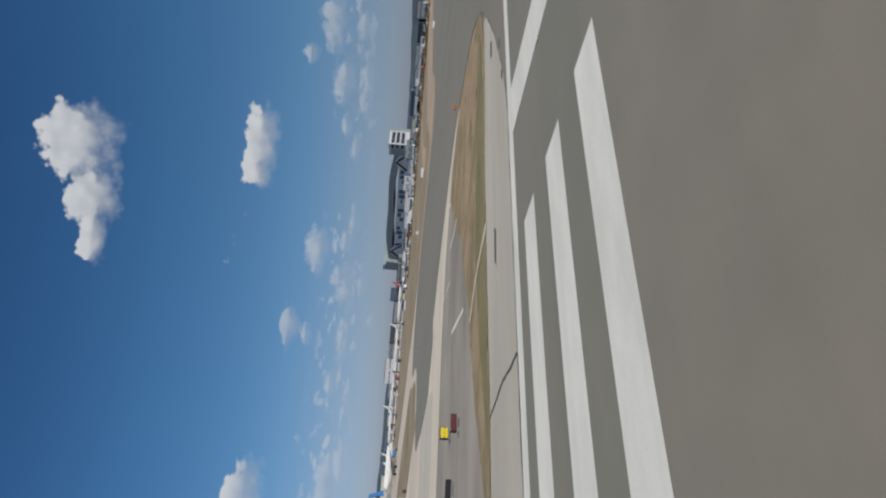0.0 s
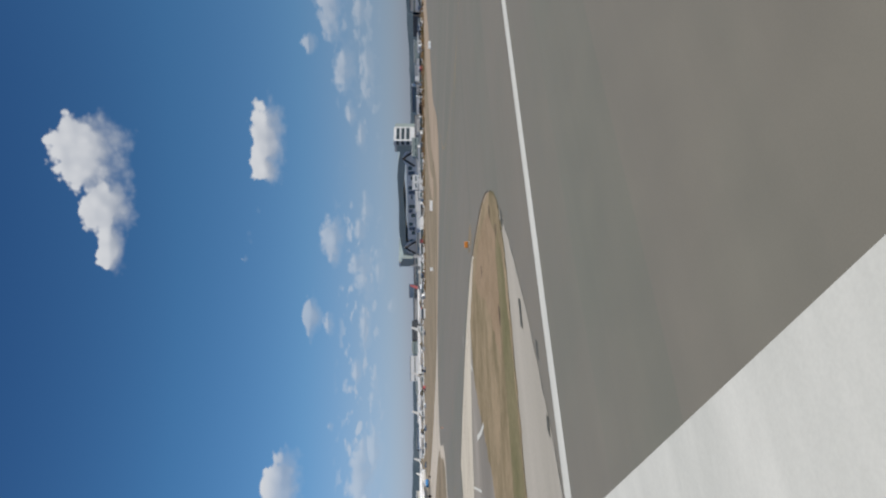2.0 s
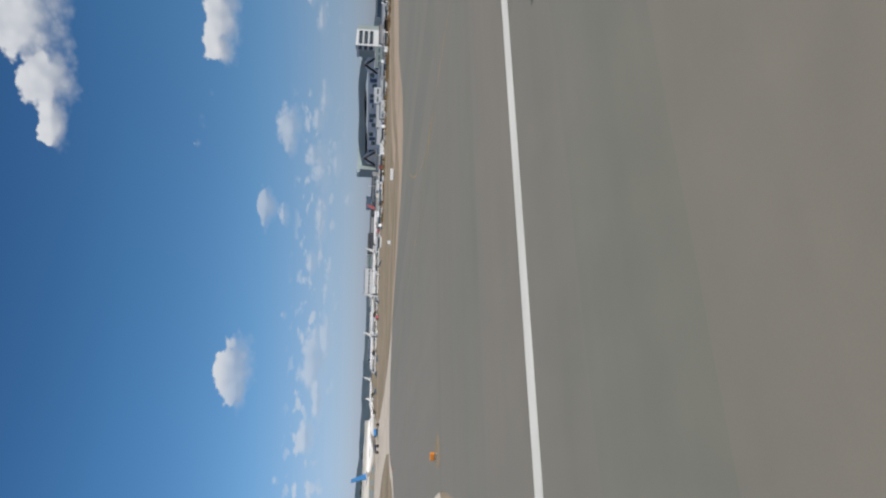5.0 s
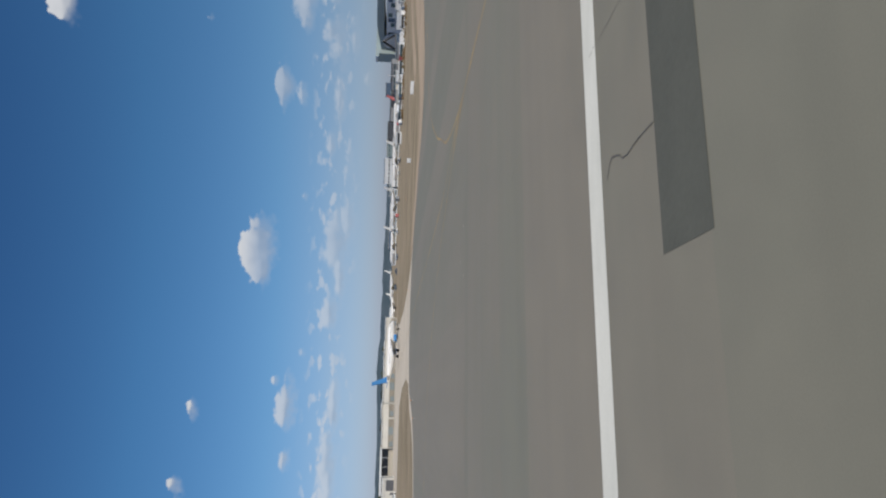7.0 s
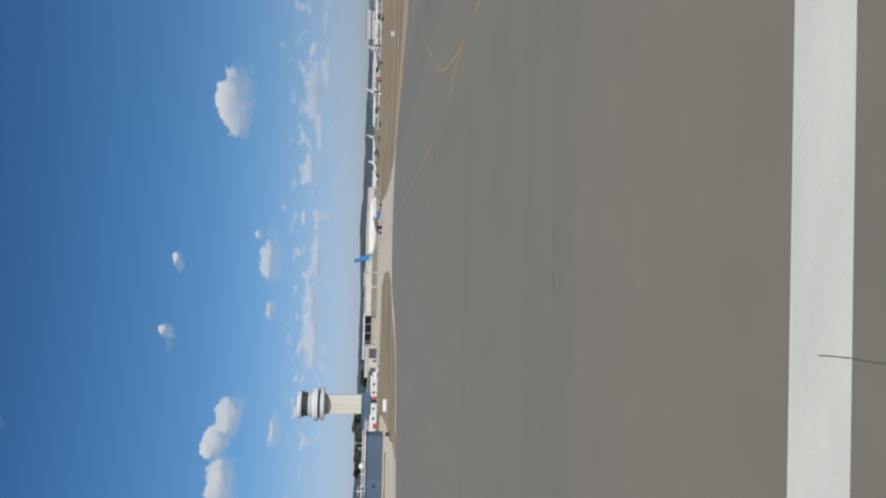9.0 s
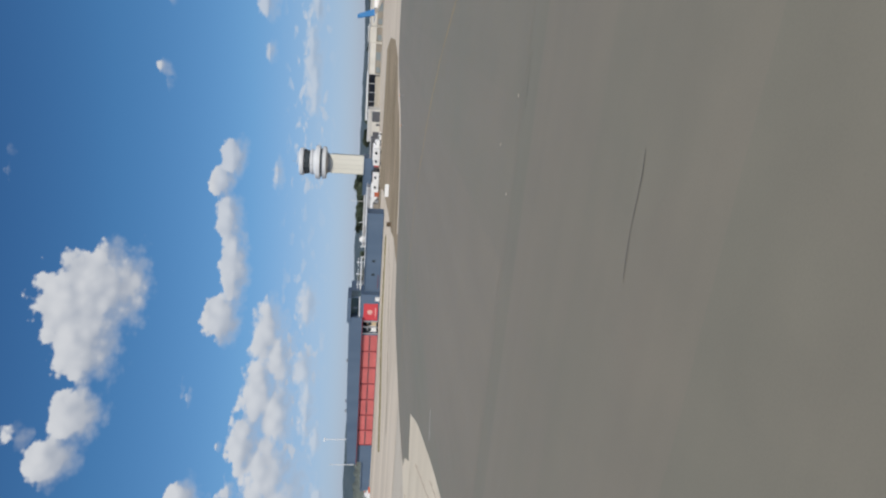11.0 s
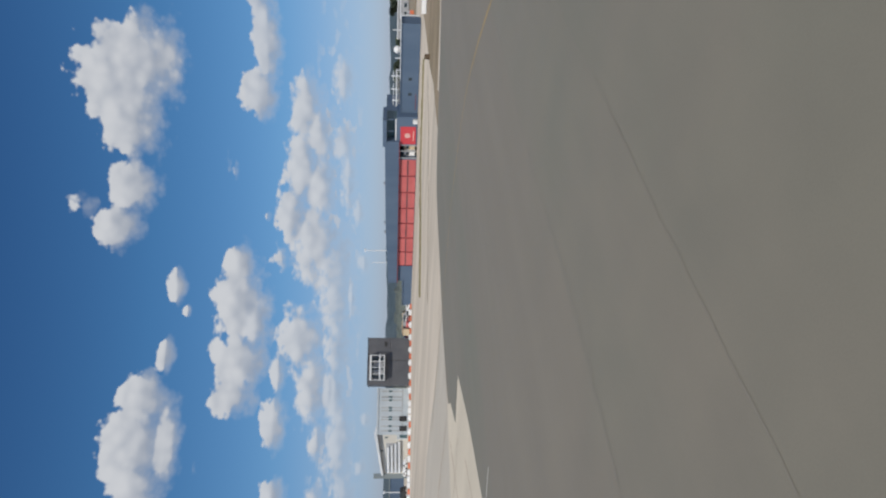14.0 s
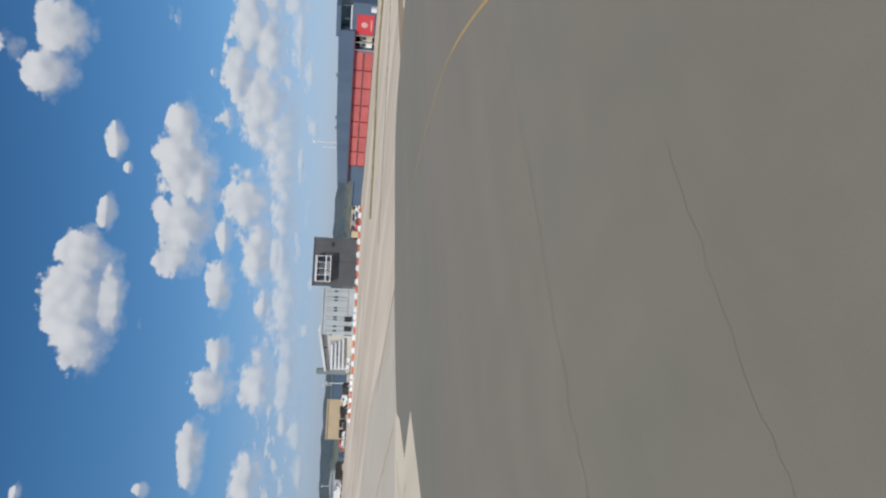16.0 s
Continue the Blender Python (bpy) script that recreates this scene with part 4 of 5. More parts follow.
def build_walkway():
    s = thing("covered_walkway", "long white steel walkway frame behind the fire station", "walkway", -2, 204)
    part("beam", boxed(-6.4, 6.4, -0.2, 0.2, 5.35, 5.75), M_WALL_WHITE, s)
    part("lower_beam", boxed(-6.4, 21, -0.2, 0.2, 4.5, 4.72), M_WALL_WHITE, s)
    part("canopy", boxed(-3.5, 3.5, -1.2, 1.2, 4.9, 5.05), M_WALL_GREY, s)
    for x, h in ((-6.2, 5.35), (-2.6, 6.7), (0.7, 7.0), (4.5, 6.9), (6.2, 5.35), (9.5, 6.0), (13.5, 4.5), (17.0, 6.6), (20.8, 4.5)):
        part("post", boxed(x - 0.11, x + 0.11, -0.14, 0.14, 0, h), M_WALL_WHITE, s)
    for x, w in ((0.7, 1.6), (4.5, 1.4), (-2.6, 1.4)):
        part("crossbar", boxed(x - w, x + w, -0.1, 0.1, 6.3, 6.45), M_WALL_WHITE, s)
    b = thing("water_tank", "round white tank on a short stand", "tank", 9.6, 204.5, 0.5)
    part("shell", lathe([(0.2, 3.9), (0.75, 4.2), (1.0, 4.9), (0.75, 5.6), (0.2, 5.9)], 20), M_WHITE_PLASTIC, b)
    part("stand", lathe([(0.5, -0.5), (0.3, -0.2), (0.25, 3.95)], 12), M_STEEL, b)


build_walkway()

# ---- training tower, barriers, office buildings ----
def build_training_tower():
    s = thing("training_tower", "dark grey block tower with a white steel balcony", "tower", -84.2, 178.3, 0.0, 55.8)
    s.scale = (0.686, 0.8, 1.13)
    part("upper_wall", boxed(-11.0, 11.0, 0, 16, 5.6, 11.9, bevel=0.05), M_DARK_CLAD, s, "dark grey cladding")
    part("lower_wall", boxed(-10.96, 10.96, 0.05, 15.95, -0.6, 5.58), M_DARK_CLAD, s, "dark grey cladding")
    part("coping", boxed(-11.1, 11.1, -0.1, 16.1, 11.9, 12.1), M_BLACK, s)
    part("mid_strip", boxed(0.2, 0.3, -0.06, -0.003, 0, 11.8), M_BLACK, s, "dark vertical joint")
    part("hatch", boxed(6.9, 9.2, -0.12, -0.004, 6.5, 7.3), M_BLACK, s, "dark square opening")
    c = part("balcony", boxed(-9.0, 2.6, -2.4, -0.01, 7.15, 7.4), M_WALL_WHITE, s, "white steel balcony")
    for px in (-8.9, -6.1, -3.2, -0.3, 2.5):
        part("post", boxed(px - 0.14, px + 0.14, -2.4, -2.1, 7.4, 11.0), M_WALL_WHITE, c)
    for z in (8.4, 10.9):
        part("bar", boxed(-9.0, 2.6, -2.42, -2.2, z, z + 0.28), M_WALL_WHITE, c)
    part("top_frame", boxed(-9.0, 2.6, -2.4, 0, 11.0, 11.35), M_WALL_WHITE, c)
    part("opening", boxed(-8.0, 1.6, -0.08, -0.02, 7.5, 10.8), M_GLASS, s, "dark recessed opening")
    for px in (-5.8, -2.6):
        part("panel", boxed(px, px + 1.9, -0.2, -0.09, 7.6, 10.4), M_WALL_GREY, s, "pale grey shutter")


def build_barriers():
    """A winding row of filled plastic barriers along the forecourt."""
    pts = [(-0.86, 0), (0.86, 0), (0.85, 0.2), (0.76, 0.34), (0.74, 0.8), (-0.74, 0.8), (-0.76, 0.34), (-0.85, 0.2)]
    first = {}
    way, run, k = [Vector(q) for q in curve([(-61, 183), (-66, 173), (-71.5, 163), (-82.5, 148.5), (-92, 140), (-104, 134)], 80)], 0.0, 0
    for a, b in zip(way, way[1:]):
        run += (b - a).length
        if run < 1.85:
            continue
        run = 0.0
        k += 1
        white = k % 2 == 0 or k in (17, 27)
        m = pose(b.x, b.y, 0.02, 0, 0, math.degrees(math.atan2(b.y - a.y, b.x - a.x)) + 3 * math.sin(k * 2.1))
        if white in first:
            copy_thing(first[white], m)
            continue
        mat, low = (M_WHITE_PLASTIC, 1.0) if white else (M_ORANGE, 0.7)
        s = thing("barrier", ("white" if white else "orange") + " plastic water-filled road barrier in a row", "barrier", 0, 0, 0, group="barriers along the forecourt")
        s.matrix_basis = m
        part("body", prism([(x, z * low) for x, z in pts], -0.24, 0.24), mat, s)
        part("cap", boxed(-0.3, 0.3, -0.1, 0.1, 0.79 * low, 0.86 * low, bevel=0.02), mat, s)
        part("foot", boxed(-0.84, 0.84, -0.3, 0.3, 0, 0.1), mat, s)
        first[white] = s


def windows(parent, xs, zs, w, h, y, material=M_GLASS, name="window", frame_mat=None):
    glass = bpy.data.meshes.new("pane")
    bm = boxed(-w / 2, w / 2, -0.04, 0.0, 0, h)
    bm.to_mesh(glass)
    bm.free()
    glass.materials.append(material)
    sill = bpy.data.meshes.new("sill")
    bm = boxed(-w / 2 - 0.08, w / 2 + 0.08, -0.12, 0.0, -0.12, -0.003)
    bm.to_mesh(sill)
    bm.free()
    sill.materials.append(frame_mat or M_STEEL)
    for z in zs:
        for x in xs:
            ob = piece(name, glass, parent, x, y, z)
            piece("sill", sill, ob, 0, 0, 0)


def house(name, label, category, x, y, rz, w, d, h, wall, roof, cols=0, rows=0, ww=1.4, wh=1.3, z0=1.0, dz=3.2, glass=M_GLASS, pitch=0.0, group="", z=None):
    """A building: walls, a roof slab or low gable, and windows on its front."""
    s = thing(name, label, category, x, y, (gz(x) if z is None else z) - 0.3, rz, group)
    part("wall", boxed(-w / 2, w / 2, 0, d, 0, h), wall, s)
    if pitch:
        part("roof", prism([(-w / 2 - 0.4, h), (w / 2 + 0.4, h), (w / 2 + 0.4, h + 0.2), (0, h + pitch), (-w / 2 - 0.4, h + 0.2)], -0.4, d + 0.4), roof, s)
    else:
        part("roof", boxed(-w / 2 - 0.2, w / 2 + 0.2, -0.25, d + 0.2, h, h + 0.45), roof, s)
    if cols and rows:
        windows(s, [-w / 2 + w * (k + 0.5) / cols for k in range(cols)], [z0 + dz * k for k in range(rows)], ww, wh, -0.003, glass)
    return s


build_training_tower()
build_barriers()


def build_west_buildings():
    s = house("office_building", "pale grey office building with tall window strips", "office building", -101, 170.8, 57, 26, 12, 9.2, M_OFFICE, M_OFFICE)
    s.scale = (0.577, 0.8, 1.12)
    for k, px in enumerate((-10.8, -8.3, -4.6, -3.2, 0.4, 2.0, 6.2, 8.0, 11.2)):
        w = part("window", boxed(px - 0.28, px + 0.28, -0.06, -0.003, 2.4, 8.4), M_WALL_GREY, s, "tall narrow window strip")
        part("pane", boxed(px - 0.5, px + 0.5, -0.1, -0.061, 5.2, 6.2), M_TEAL_GLASS, w, "dark pane")
    part("string_course", boxed(-13, 13, -0.12, -0.003, 2.1, 2.3), M_WALL_GREY, s)
    for px in (-9.6, -4.2):
        part("vent", boxed(px - 1.4, px + 1.4, -0.3, -0.01, 0.9, 3.0), M_BLACK, s, "black square vent")
    # angular white hall with white fins
    h = thing("angular_hall", "white angular hall with a slanted roof and fins", "hall", -121.3, 169.6, -0.3, 60)
    h.scale = (0.42, 0.6, 1.17)
    part("wall", prism([(-20, 0), (17, 0), (17, 9.1), (12, 9.5), (-20, 7.4)], 0, 18), M_WALL_CREAM, h)
    part("roof", prism([(-21.5, 7.3), (12, 9.5), (22, 8.7), (22, 9.2), (12, 10.3), (-21.5, 7.9)], -1.6, 19), M_WALL_WHITE, h, "white slanted roof")
    part("end_block", boxed(-24, -20, 2, 16, 0, 10.2), M_ARCH, h, "dark end block")
    # shade behind the fins is a grey panel on the flat wall
    part("recess", boxed(-19.4, 4.0, -0.1, -0.004, 2.2, 6.6), M_WALL_GREY, h, "flat grey panel for the shade behind the fins")
    for k in range(4):
        z = 2.3 + 1.1 * k
        part("fin", prism([(-19.5, z), (5.0 - 1.5 * k, z + 0.2), (5.0 - 1.5 * k, z + 0.75), (-19.5, z + 0.6)], -1.3, -0.105), M_WALL_WHITE, h, "white sloping fin")
    for px, pz in ((8.5, 6.2), (11.5, 6.4), (-2.0, 7.4), (14.4, 6.3)):
        part("window", boxed(px - 0.6, px + 0.6, -0.06, -0.004, pz, pz + 0.9), M_TEAL_GLASS, h, "small dark window")
    # the eave's shade on the wall, made as a dark strip
    part("eave_shade", prism([(-21.0, 7.15), (-21.0, 6.95), (12, 9.05), (12, 9.3)], -1.5, -0.12), M_DARK_CLAD, h, "dark strip for the shade under the roof edge")
    part("portal", boxed(7.0, 16.0, -1.0, -0.01, 0, 3.4), M_OFFICE, h, "pale entrance block")
    part("portal_glass", boxed(8.0, 15.0, -1.06, -1.01, 0.3, 2.6), M_TEAL_GLASS, h)
    y = house("tan_building", "low tan building behind parked cars", "building", -165.5, 161, 67, 15.2, 8, 7.6, M_WALL_TAN, M_WALL_TAN)
    for px in (-5.5, -1.5, 3.5):
        part("door", boxed(px - 1.6, px + 1.6, -0.1, -0.003, 0, 2.9), M_BLACK, y, "dark doorway")
    house("grey_shed", "dark blue-grey shed with a flat roof", "shed", -190, 190, 62, 30, 20, 6.5, M_SLATE, M_ARCH)
    house("white_shed", "white shed with a low gable", "shed", -212, 150, 68, 12, 16, 4.6, M_OFFICE, M_WALL_GREY, pitch=1.2)


def build_control_tower():
    s = thing("control_tower", "tall white airport control tower with round galleries", "control tower", -22.4, 425.5, 0.0, 10)
    s.scale = (1.11, 1.11, 1.085)
    part("shaft", boxed(-5.2, 5.2, -5.2, 5.2, 0, 26.2, bevel=0.3), M_SHAFT, s, "pale grey square concrete shaft")
    for px in (-2.6, 0.0, 2.6):
        part("groove", boxed(px - 0.05, px + 0.05, -5.24, -5.19, 8, 26), M_WALL_GREY, s, "thin vertical joint")
    part("neck", lathe([(4.9, 26.2), (5.4, 27.0), (6.4, 28.2)]), M_WALL_GREY, s, "grey tapered neck")
    part("lower_gallery", lathe([(7.4, 28.2), (8.9, 28.4), (9.1, 30.3), (8.6, 30.4)]), M_WALL_WHITE, s, "white round gallery")
    part("gallery_glass", lathe([(8.0, 30.4), (8.0, 31.7)]), M_GLASS, s, "dark window band")
    part("upper_gallery", lathe([(9.0, 31.7), (9.4, 31.9), (9.4, 34.0), (9.1, 34.3)]), M_WALL_WHITE, s, "white round gallery")
    part("drum", lathe([(6.9, 34.3), (6.9, 37.3)]), M_WALL_WHITE, s)
    part("drum_band", lathe([(6.95, 35.7), (6.95, 36.2)]), M_WALL_GREY, s, "grey joint round the drum")
    cab = part("cab", lathe([(6.2, 37.3), (7.0, 40.9)], 16), M_GLASS, s, "dark slanted cab glass")
    for k in range(16):
        a = k * math.tau / 16
        bm = bmesh.new()
        tube(bm, (6.25 * math.cos(a), 6.25 * math.sin(a), 37.6), (7.05 * math.cos(a), 7.05 * math.sin(a), 40.9), 0.09, n=6)
        part("mullion", bm, M_BLACK, cab)
    part("roof", lathe([(7.4, 40.9), (7.7, 41.4), (7.6, 42.9), (6.9, 43.4)]), M_WALL_WHITE, s, "white round roof")
    bm = bmesh.new()
    tube(bm, (0, 0, 43.4), (0, 0, 47.5), 0.12)
    tube(bm, (2, 1, 43.4), (2, 1, 46), 0.08)
    tube(bm, (-2, 1, 43.4), (-2, 1, 45.4), 0.08)
    part("antenna", bm, M_STEEL, s)
    house("tower_base", "blue-grey low building at the foot of the tower", "building", -1.5, 318, 8, 17, 20, 6.8, M_SLATE, M_SLATE, 4, 1, 2.0, 1.2, 2.4)
    st = house("store_building", "white low store with dark open gateways", "building", 16, 352, 0, 16, 10, 5.9, M_WALL_CREAM, M_WALL_WHITE)
    for px, pw, ph in ((-5.2, 2.2, 3.6), (0.6, 0.6, 2.2), (4.6, 2.6, 4.2)):
        part("gateway", boxed(px - pw, px + pw, -0.08, -0.003, 0.2, ph), M_DARK_CLAD, st, "dark open gateway")
    part("gutter", boxed(-8.0, 8.0, -0.2, -0.003, 4.6, 4.8), M_WALL_GREY, st)
    sh = house("lean_to", "dark grey shed before the white store", "shed", 12, 318, 4, 9, 7, 4.2, M_DARK_CLAD, M_WALL_GREY)
    part("gateway", boxed(-3.5, 1.0, -0.08, -0.003, 0.3, 3.2), M_BLACK, sh, "dark open gateway")
    house("long_store", "pale long low store", "building", -28, 345, 8, 36, 10, 6.1, M_WALL_GREY, M_WALL_WHITE, 9, 1, 2.6, 2.2, 1.0)


def build_yard():
    """Low grey sheds and crates between the trailers and the fire station."""
    house("grey_shed", "low grey shed with a pale roof edge behind the trailers", "shed", -9, 296, 6, 17, 9, 4.9, M_WALL_GREY, M_WALL_WHITE, 5, 1, 1.6, 1.1, 2.6)
    house("brown_shed", "small dull brown shed beside the fire station", "shed", -1.5, 268, 8, 4.6, 4, 2.3, M_ASPHALT_OLD, M_WALL_GREY)
    rnd = random.Random(12)
    for k in range(9):
        w, h = rnd.uniform(1.2, 2.4), rnd.uniform(0.9, 2.0)
        mat, word = ((M_WHITE_PLASTIC, "white"), (M_DARK_CLAD, "dark grey"), (M_WALL_GREY, "grey"), (M_ORANGE, "orange"))[k % 4]
        c = thing("crate", word + " metal crate stacked in the yard", "crate", -12 + 2.1 * k, 272 + 4 * (k % 3), 0.0, rnd.uniform(-20, 20), "crates in the yard")
        part("body", boxed(-w / 2, w / 2, -0.8, 0.8, 0.12, h, bevel=0.04), mat, c)
        part("lid", boxed(-w / 2 - 0.05, w / 2 + 0.05, -0.85, 0.85, h, h + 0.08), M_STEEL, c)
        for px in (-w / 3, w / 3):
            part("skid", boxed(px - 0.1, px + 0.1, -0.75, 0.75, 0, 0.12), M_BARK, c)


def build_trailers():
    for x, y, w, h in ((18.8, 271, 6.4, 2.7), (9.4, 268.5, 7.6, 2.6)):
        s = thing("site_trailer", "white site trailer beside the hangars", "trailer", x, y, None, 4, "white trailers")
        part("body", boxed(-w / 2, w / 2, 0, 2.5, 0.5, h + 0.3, bevel=0.08), M_WHITE_PLASTIC, s)
        for k in range(2):
            part("window", boxed(-w / 4 + k * w / 2 - 0.5, -w / 4 + k * w / 2 + 0.5, -0.04, -0.003, 1.5, 2.3), M_GLASS, s)
        for px in (-w / 3, w / 3):
            bm = bmesh.new()
            tube(bm, (px, 0.1, 0.35), (px, 0.4, 0.35), 0.35, n=16)
            part("wheel", bm, M_TYRE, s)
        part("chassis", boxed(-w / 2, w / 2, 0.2, 2.3, 0.35, 0.5), M_BLACK, s)


def fuselage(length, r):
    """A rounded body along x, nose at +x, tail rising."""
    n, rings = 18, []
    bm = bmesh.new()
    L = length
    for u, k, lift in ((0.0, 0.06, 0.8), (0.03, 0.2, 0.72), (0.12, 0.55, 0.42), (0.25, 0.9, 0.1), (0.34, 1, 0), (0.8, 1, 0), (0.88, 0.93, -0.03), (0.94, 0.72, -0.12), (0.98, 0.42, -0.25), (1.0, 0.08, -0.34)):
        rings.append([bm.verts.new((L * (u - 0.5), r * k * math.cos(a * math.tau / n), r * lift + r * k * math.sin(a * math.tau / n))) for a in range(n)])
    for a, b in zip(rings, rings[1:]):
        for k in range(n):
            f = bm.faces.new((a[k], a[(k + 1) % n], b[(k + 1) % n], b[k]))
            f.smooth = True
    bm.faces.new(rings[0])
    bm.faces.new(rings[-1])
    return bm


def slab(points, thick):
    """A tapered wing from (x, y, z) outline points, thickened in z."""
    bm = bmesh.new()
    a = [bm.verts.new((x, y, z + thick * t)) for x, y, z, t in points]
    b = [bm.verts.new((x, y, z - thick * t)) for x, y, z, t in points]
    n = len(points)
    bm.faces.new(a)
    bm.faces.new(b[::-1])
    for k in range(n):
        bm.faces.new((a[k], b[k], b[(k + 1) % n], a[(k + 1) % n]))
    return bm


def aircraft(x, y, rz, L, label, tail, body=M_PLANE_WHITE, group="parked airliners"):
    s = thing("airliner", label, "airliner", x, y, None, rz, group)
    r, z = L * 0.055, L * 0.1
    fus = part("fuselage", fuselage(L, r), body, s)
    fus.matrix_basis = pose(0, 0, z)
    for k in range(16):
        px = L * (-0.22 + 0.6 * k / 15)
        for side in (1, -1):
            part("window", boxed(px - 0.18, px + 0.18, side * r * 0.955 - 0.05, side * r * 0.955 + 0.05, r * 0.25, r * 0.25 + 0.32), M_GLASS, fus)
    part("windscreen", boxed(L * 0.445, L * 0.468, -r * 0.5, r * 0.5, r * 0.28, r * 0.5), M_GLASS, fus)
    for side in (1, -1):
        part("wing", slab([(L * 0.1, side * r * 0.7, z - r * 0.5, 1), (-L * 0.1, side * L * 0.44, z + r * 0.3, 0.25), (-L * 0.15, side * L * 0.44, z + r * 0.3, 0.25), (-L * 0.1, side * r * 0.7, z - r * 0.5, 0.8)], 0.28), body, s)
        part("tailplane", slab([(-L * 0.4, side * 0.3, z + r * 0.7, 1), (-L * 0.47, side * L * 0.16, z + r, 0.3), (-L * 0.5, side * L * 0.16, z + r, 0.3), (-L * 0.48, side * 0.3, z + r * 0.7, 0.8)], 0.14), body, s)
        bm = bmesh.new()
        tube(bm, (L * 0.04, side * L * 0.16, z - r * 0.85), (L * 0.14, side * L * 0.16, z - r * 0.85), r * 0.36, r * 0.46, 18)
        part("engine", bm, tail, s)
        bm = bmesh.new()
        tube(bm, (-L * 0.04, side * r * 1.2, 0), (-L * 0.04, side * r * 1.2, z), 0.16)
        tube(bm, (-L * 0.04, side * r * 1.2 - 0.35, 0.55), (-L * 0.04, side * r * 1.2 + 0.35, 0.55), 0.55, n=16)
        part("main_gear", bm, M_TYRE, s)
    part("tail_fin", prism([(-L * 0.4, z + r * 0.6), (-L * 0.49, z + r * 0.75), (-L * 0.54, z + L * 0.24), (-L * 0.495, z + L * 0.24)], -0.2, 0.2), tail, s, "tail fin in the airline colour")
    bm = bmesh.new()
    tube(bm, (L * 0.36, 0, 0), (L * 0.36, 0, z), 0.12)
    tube(bm, (L * 0.36, -0.3, 0.4), (L * 0.36, 0.3, 0.4), 0.4, n=16)
    part("nose_gear", bm, M_TYRE, s)
    return s


def vehicle(x, y, rz, label, paint, kind="van", group="parked vehicles"):
    """A parked van, car or truck, its length along x."""
    L, W, H = {"van": (5.4, 2.0, 2.4), "car": (4.3, 1.75, 1.45), "truck": (8.0, 2.4, 3.2)}[kind]
    s = thing(kind, label, kind, x, y, None, rz, group)
    if kind == "car":
        out = [(-L / 2, 0.35), (L / 2, 0.35), (L / 2, 0.75), (L * 0.28, 0.9), (L * 0.12, H), (-L * 0.3, H), (-L * 0.46, 0.95), (-L / 2, 0.85)]
    elif kind == "van":
        out = [(-L / 2, 0.4), (L / 2, 0.4), (L / 2, 1.1), (L * 0.42, 1.25), (L * 0.3, H), (-L / 2, H)]
    else:
        out = [(-L / 2, 0.6), (L / 2, 0.6), (L / 2, 2.4), (L * 0.3, 2.5), (L * 0.28, H), (-L / 2, H)]
    part("body", prism(out, -W / 2, W / 2), paint, s)
    for side in (1, -1):
        y1 = side * (W / 2 + 0.012)
        part("side_window", boxed(-L * 0.2 if kind != "truck" else L * 0.33, L * 0.2 if kind != "truck" else L * 0.46, y1 - 0.012, y1 + 0.012, H * 0.62, H * 0.88 if kind != "truck" else 2.3), M_GLASS, s)
        for px in (-L * 0.32, L * 0.32):
            bm = bmesh.new()
            tube(bm, (px, side * W / 2 - 0.12, 0.36), (px, side * W / 2 + 0.06, 0.36), 0.36, n=16)
            w = part("wheel", bm, M_TYRE, s)
            bm = bmesh.new()
            tube(bm, (px, side * (W / 2 + 0.065) - 0.01, 0.36), (px, side * (W / 2 + 0.065) + 0.01, 0.36), 0.2, n=12)
            part("rim", bm, M_STEEL, w)
    part("lamp", boxed(L / 2 - 0.02, L / 2 + 0.03, -W * 0.42, -W * 0.25, 0.65, 0.85), M_LENS, s)
    part("lamp", boxed(L / 2 - 0.02, L / 2 + 0.03, W * 0.25, W * 0.42, 0.65, 0.85), M_LENS, s)
    return s


def build_tree(seed, height):
    rnd = random.Random(seed)
    t = thing("tree", "dark green broadleaf tree with a rounded uneven crown", "tree", 0, 0, 0, group="tree line behind the airport")
    bm = bmesh.new()
    tube(bm, (0, 0, 0), (0, 0, height * 0.45), 0.3, 0.2, 8)
    ends = []
    for k in range(6):
        a = k * 1.05 + rnd.uniform(-0.3, 0.3)
        e = (height * 0.24 * math.cos(a), height * 0.24 * math.sin(a), height * rnd.uniform(0.5, 0.8))
        tube(bm, (0, 0, height * rnd.uniform(0.25, 0.42)), e, 0.13, 0.05, 6)
        ends.append(Vector(e))
    ends += [Vector((0, 0, height * 0.78)), Vector((0, 0, height * 0.6))]
    part("trunk", bm, M_BARK, t)
    verts, faces = [], []
    for k in range(900):
        c = rnd.choice(ends)
        d = Vector((rnd.gauss(0, 1), rnd.gauss(0, 1), rnd.gauss(0, 0.8)))
        p = c + d.normalized() * height * 0.17 * rnd.random() ** 0.4
        p.z = max(p.z, height * 0.22)
        s = height * rnd.uniform(0.03, 0.055)
        u = Vector((rnd.gauss(0, 1), rnd.gauss(0, 1), rnd.gauss(0, 1))).normalized() * s
        v = u.orthogonal().normalized() * s
        i = len(verts)
        verts += [p + u, p + v, p - u, p - v]
        faces.append((i, i + 1, i + 2, i + 3))
    me = bpy.data.meshes.new("crown")
    me.from_pydata([tuple(v) for v in verts], [], faces)
    me.materials.append(M_LEAF)
    c = new("crown", me)
    c.parent = t
    return t


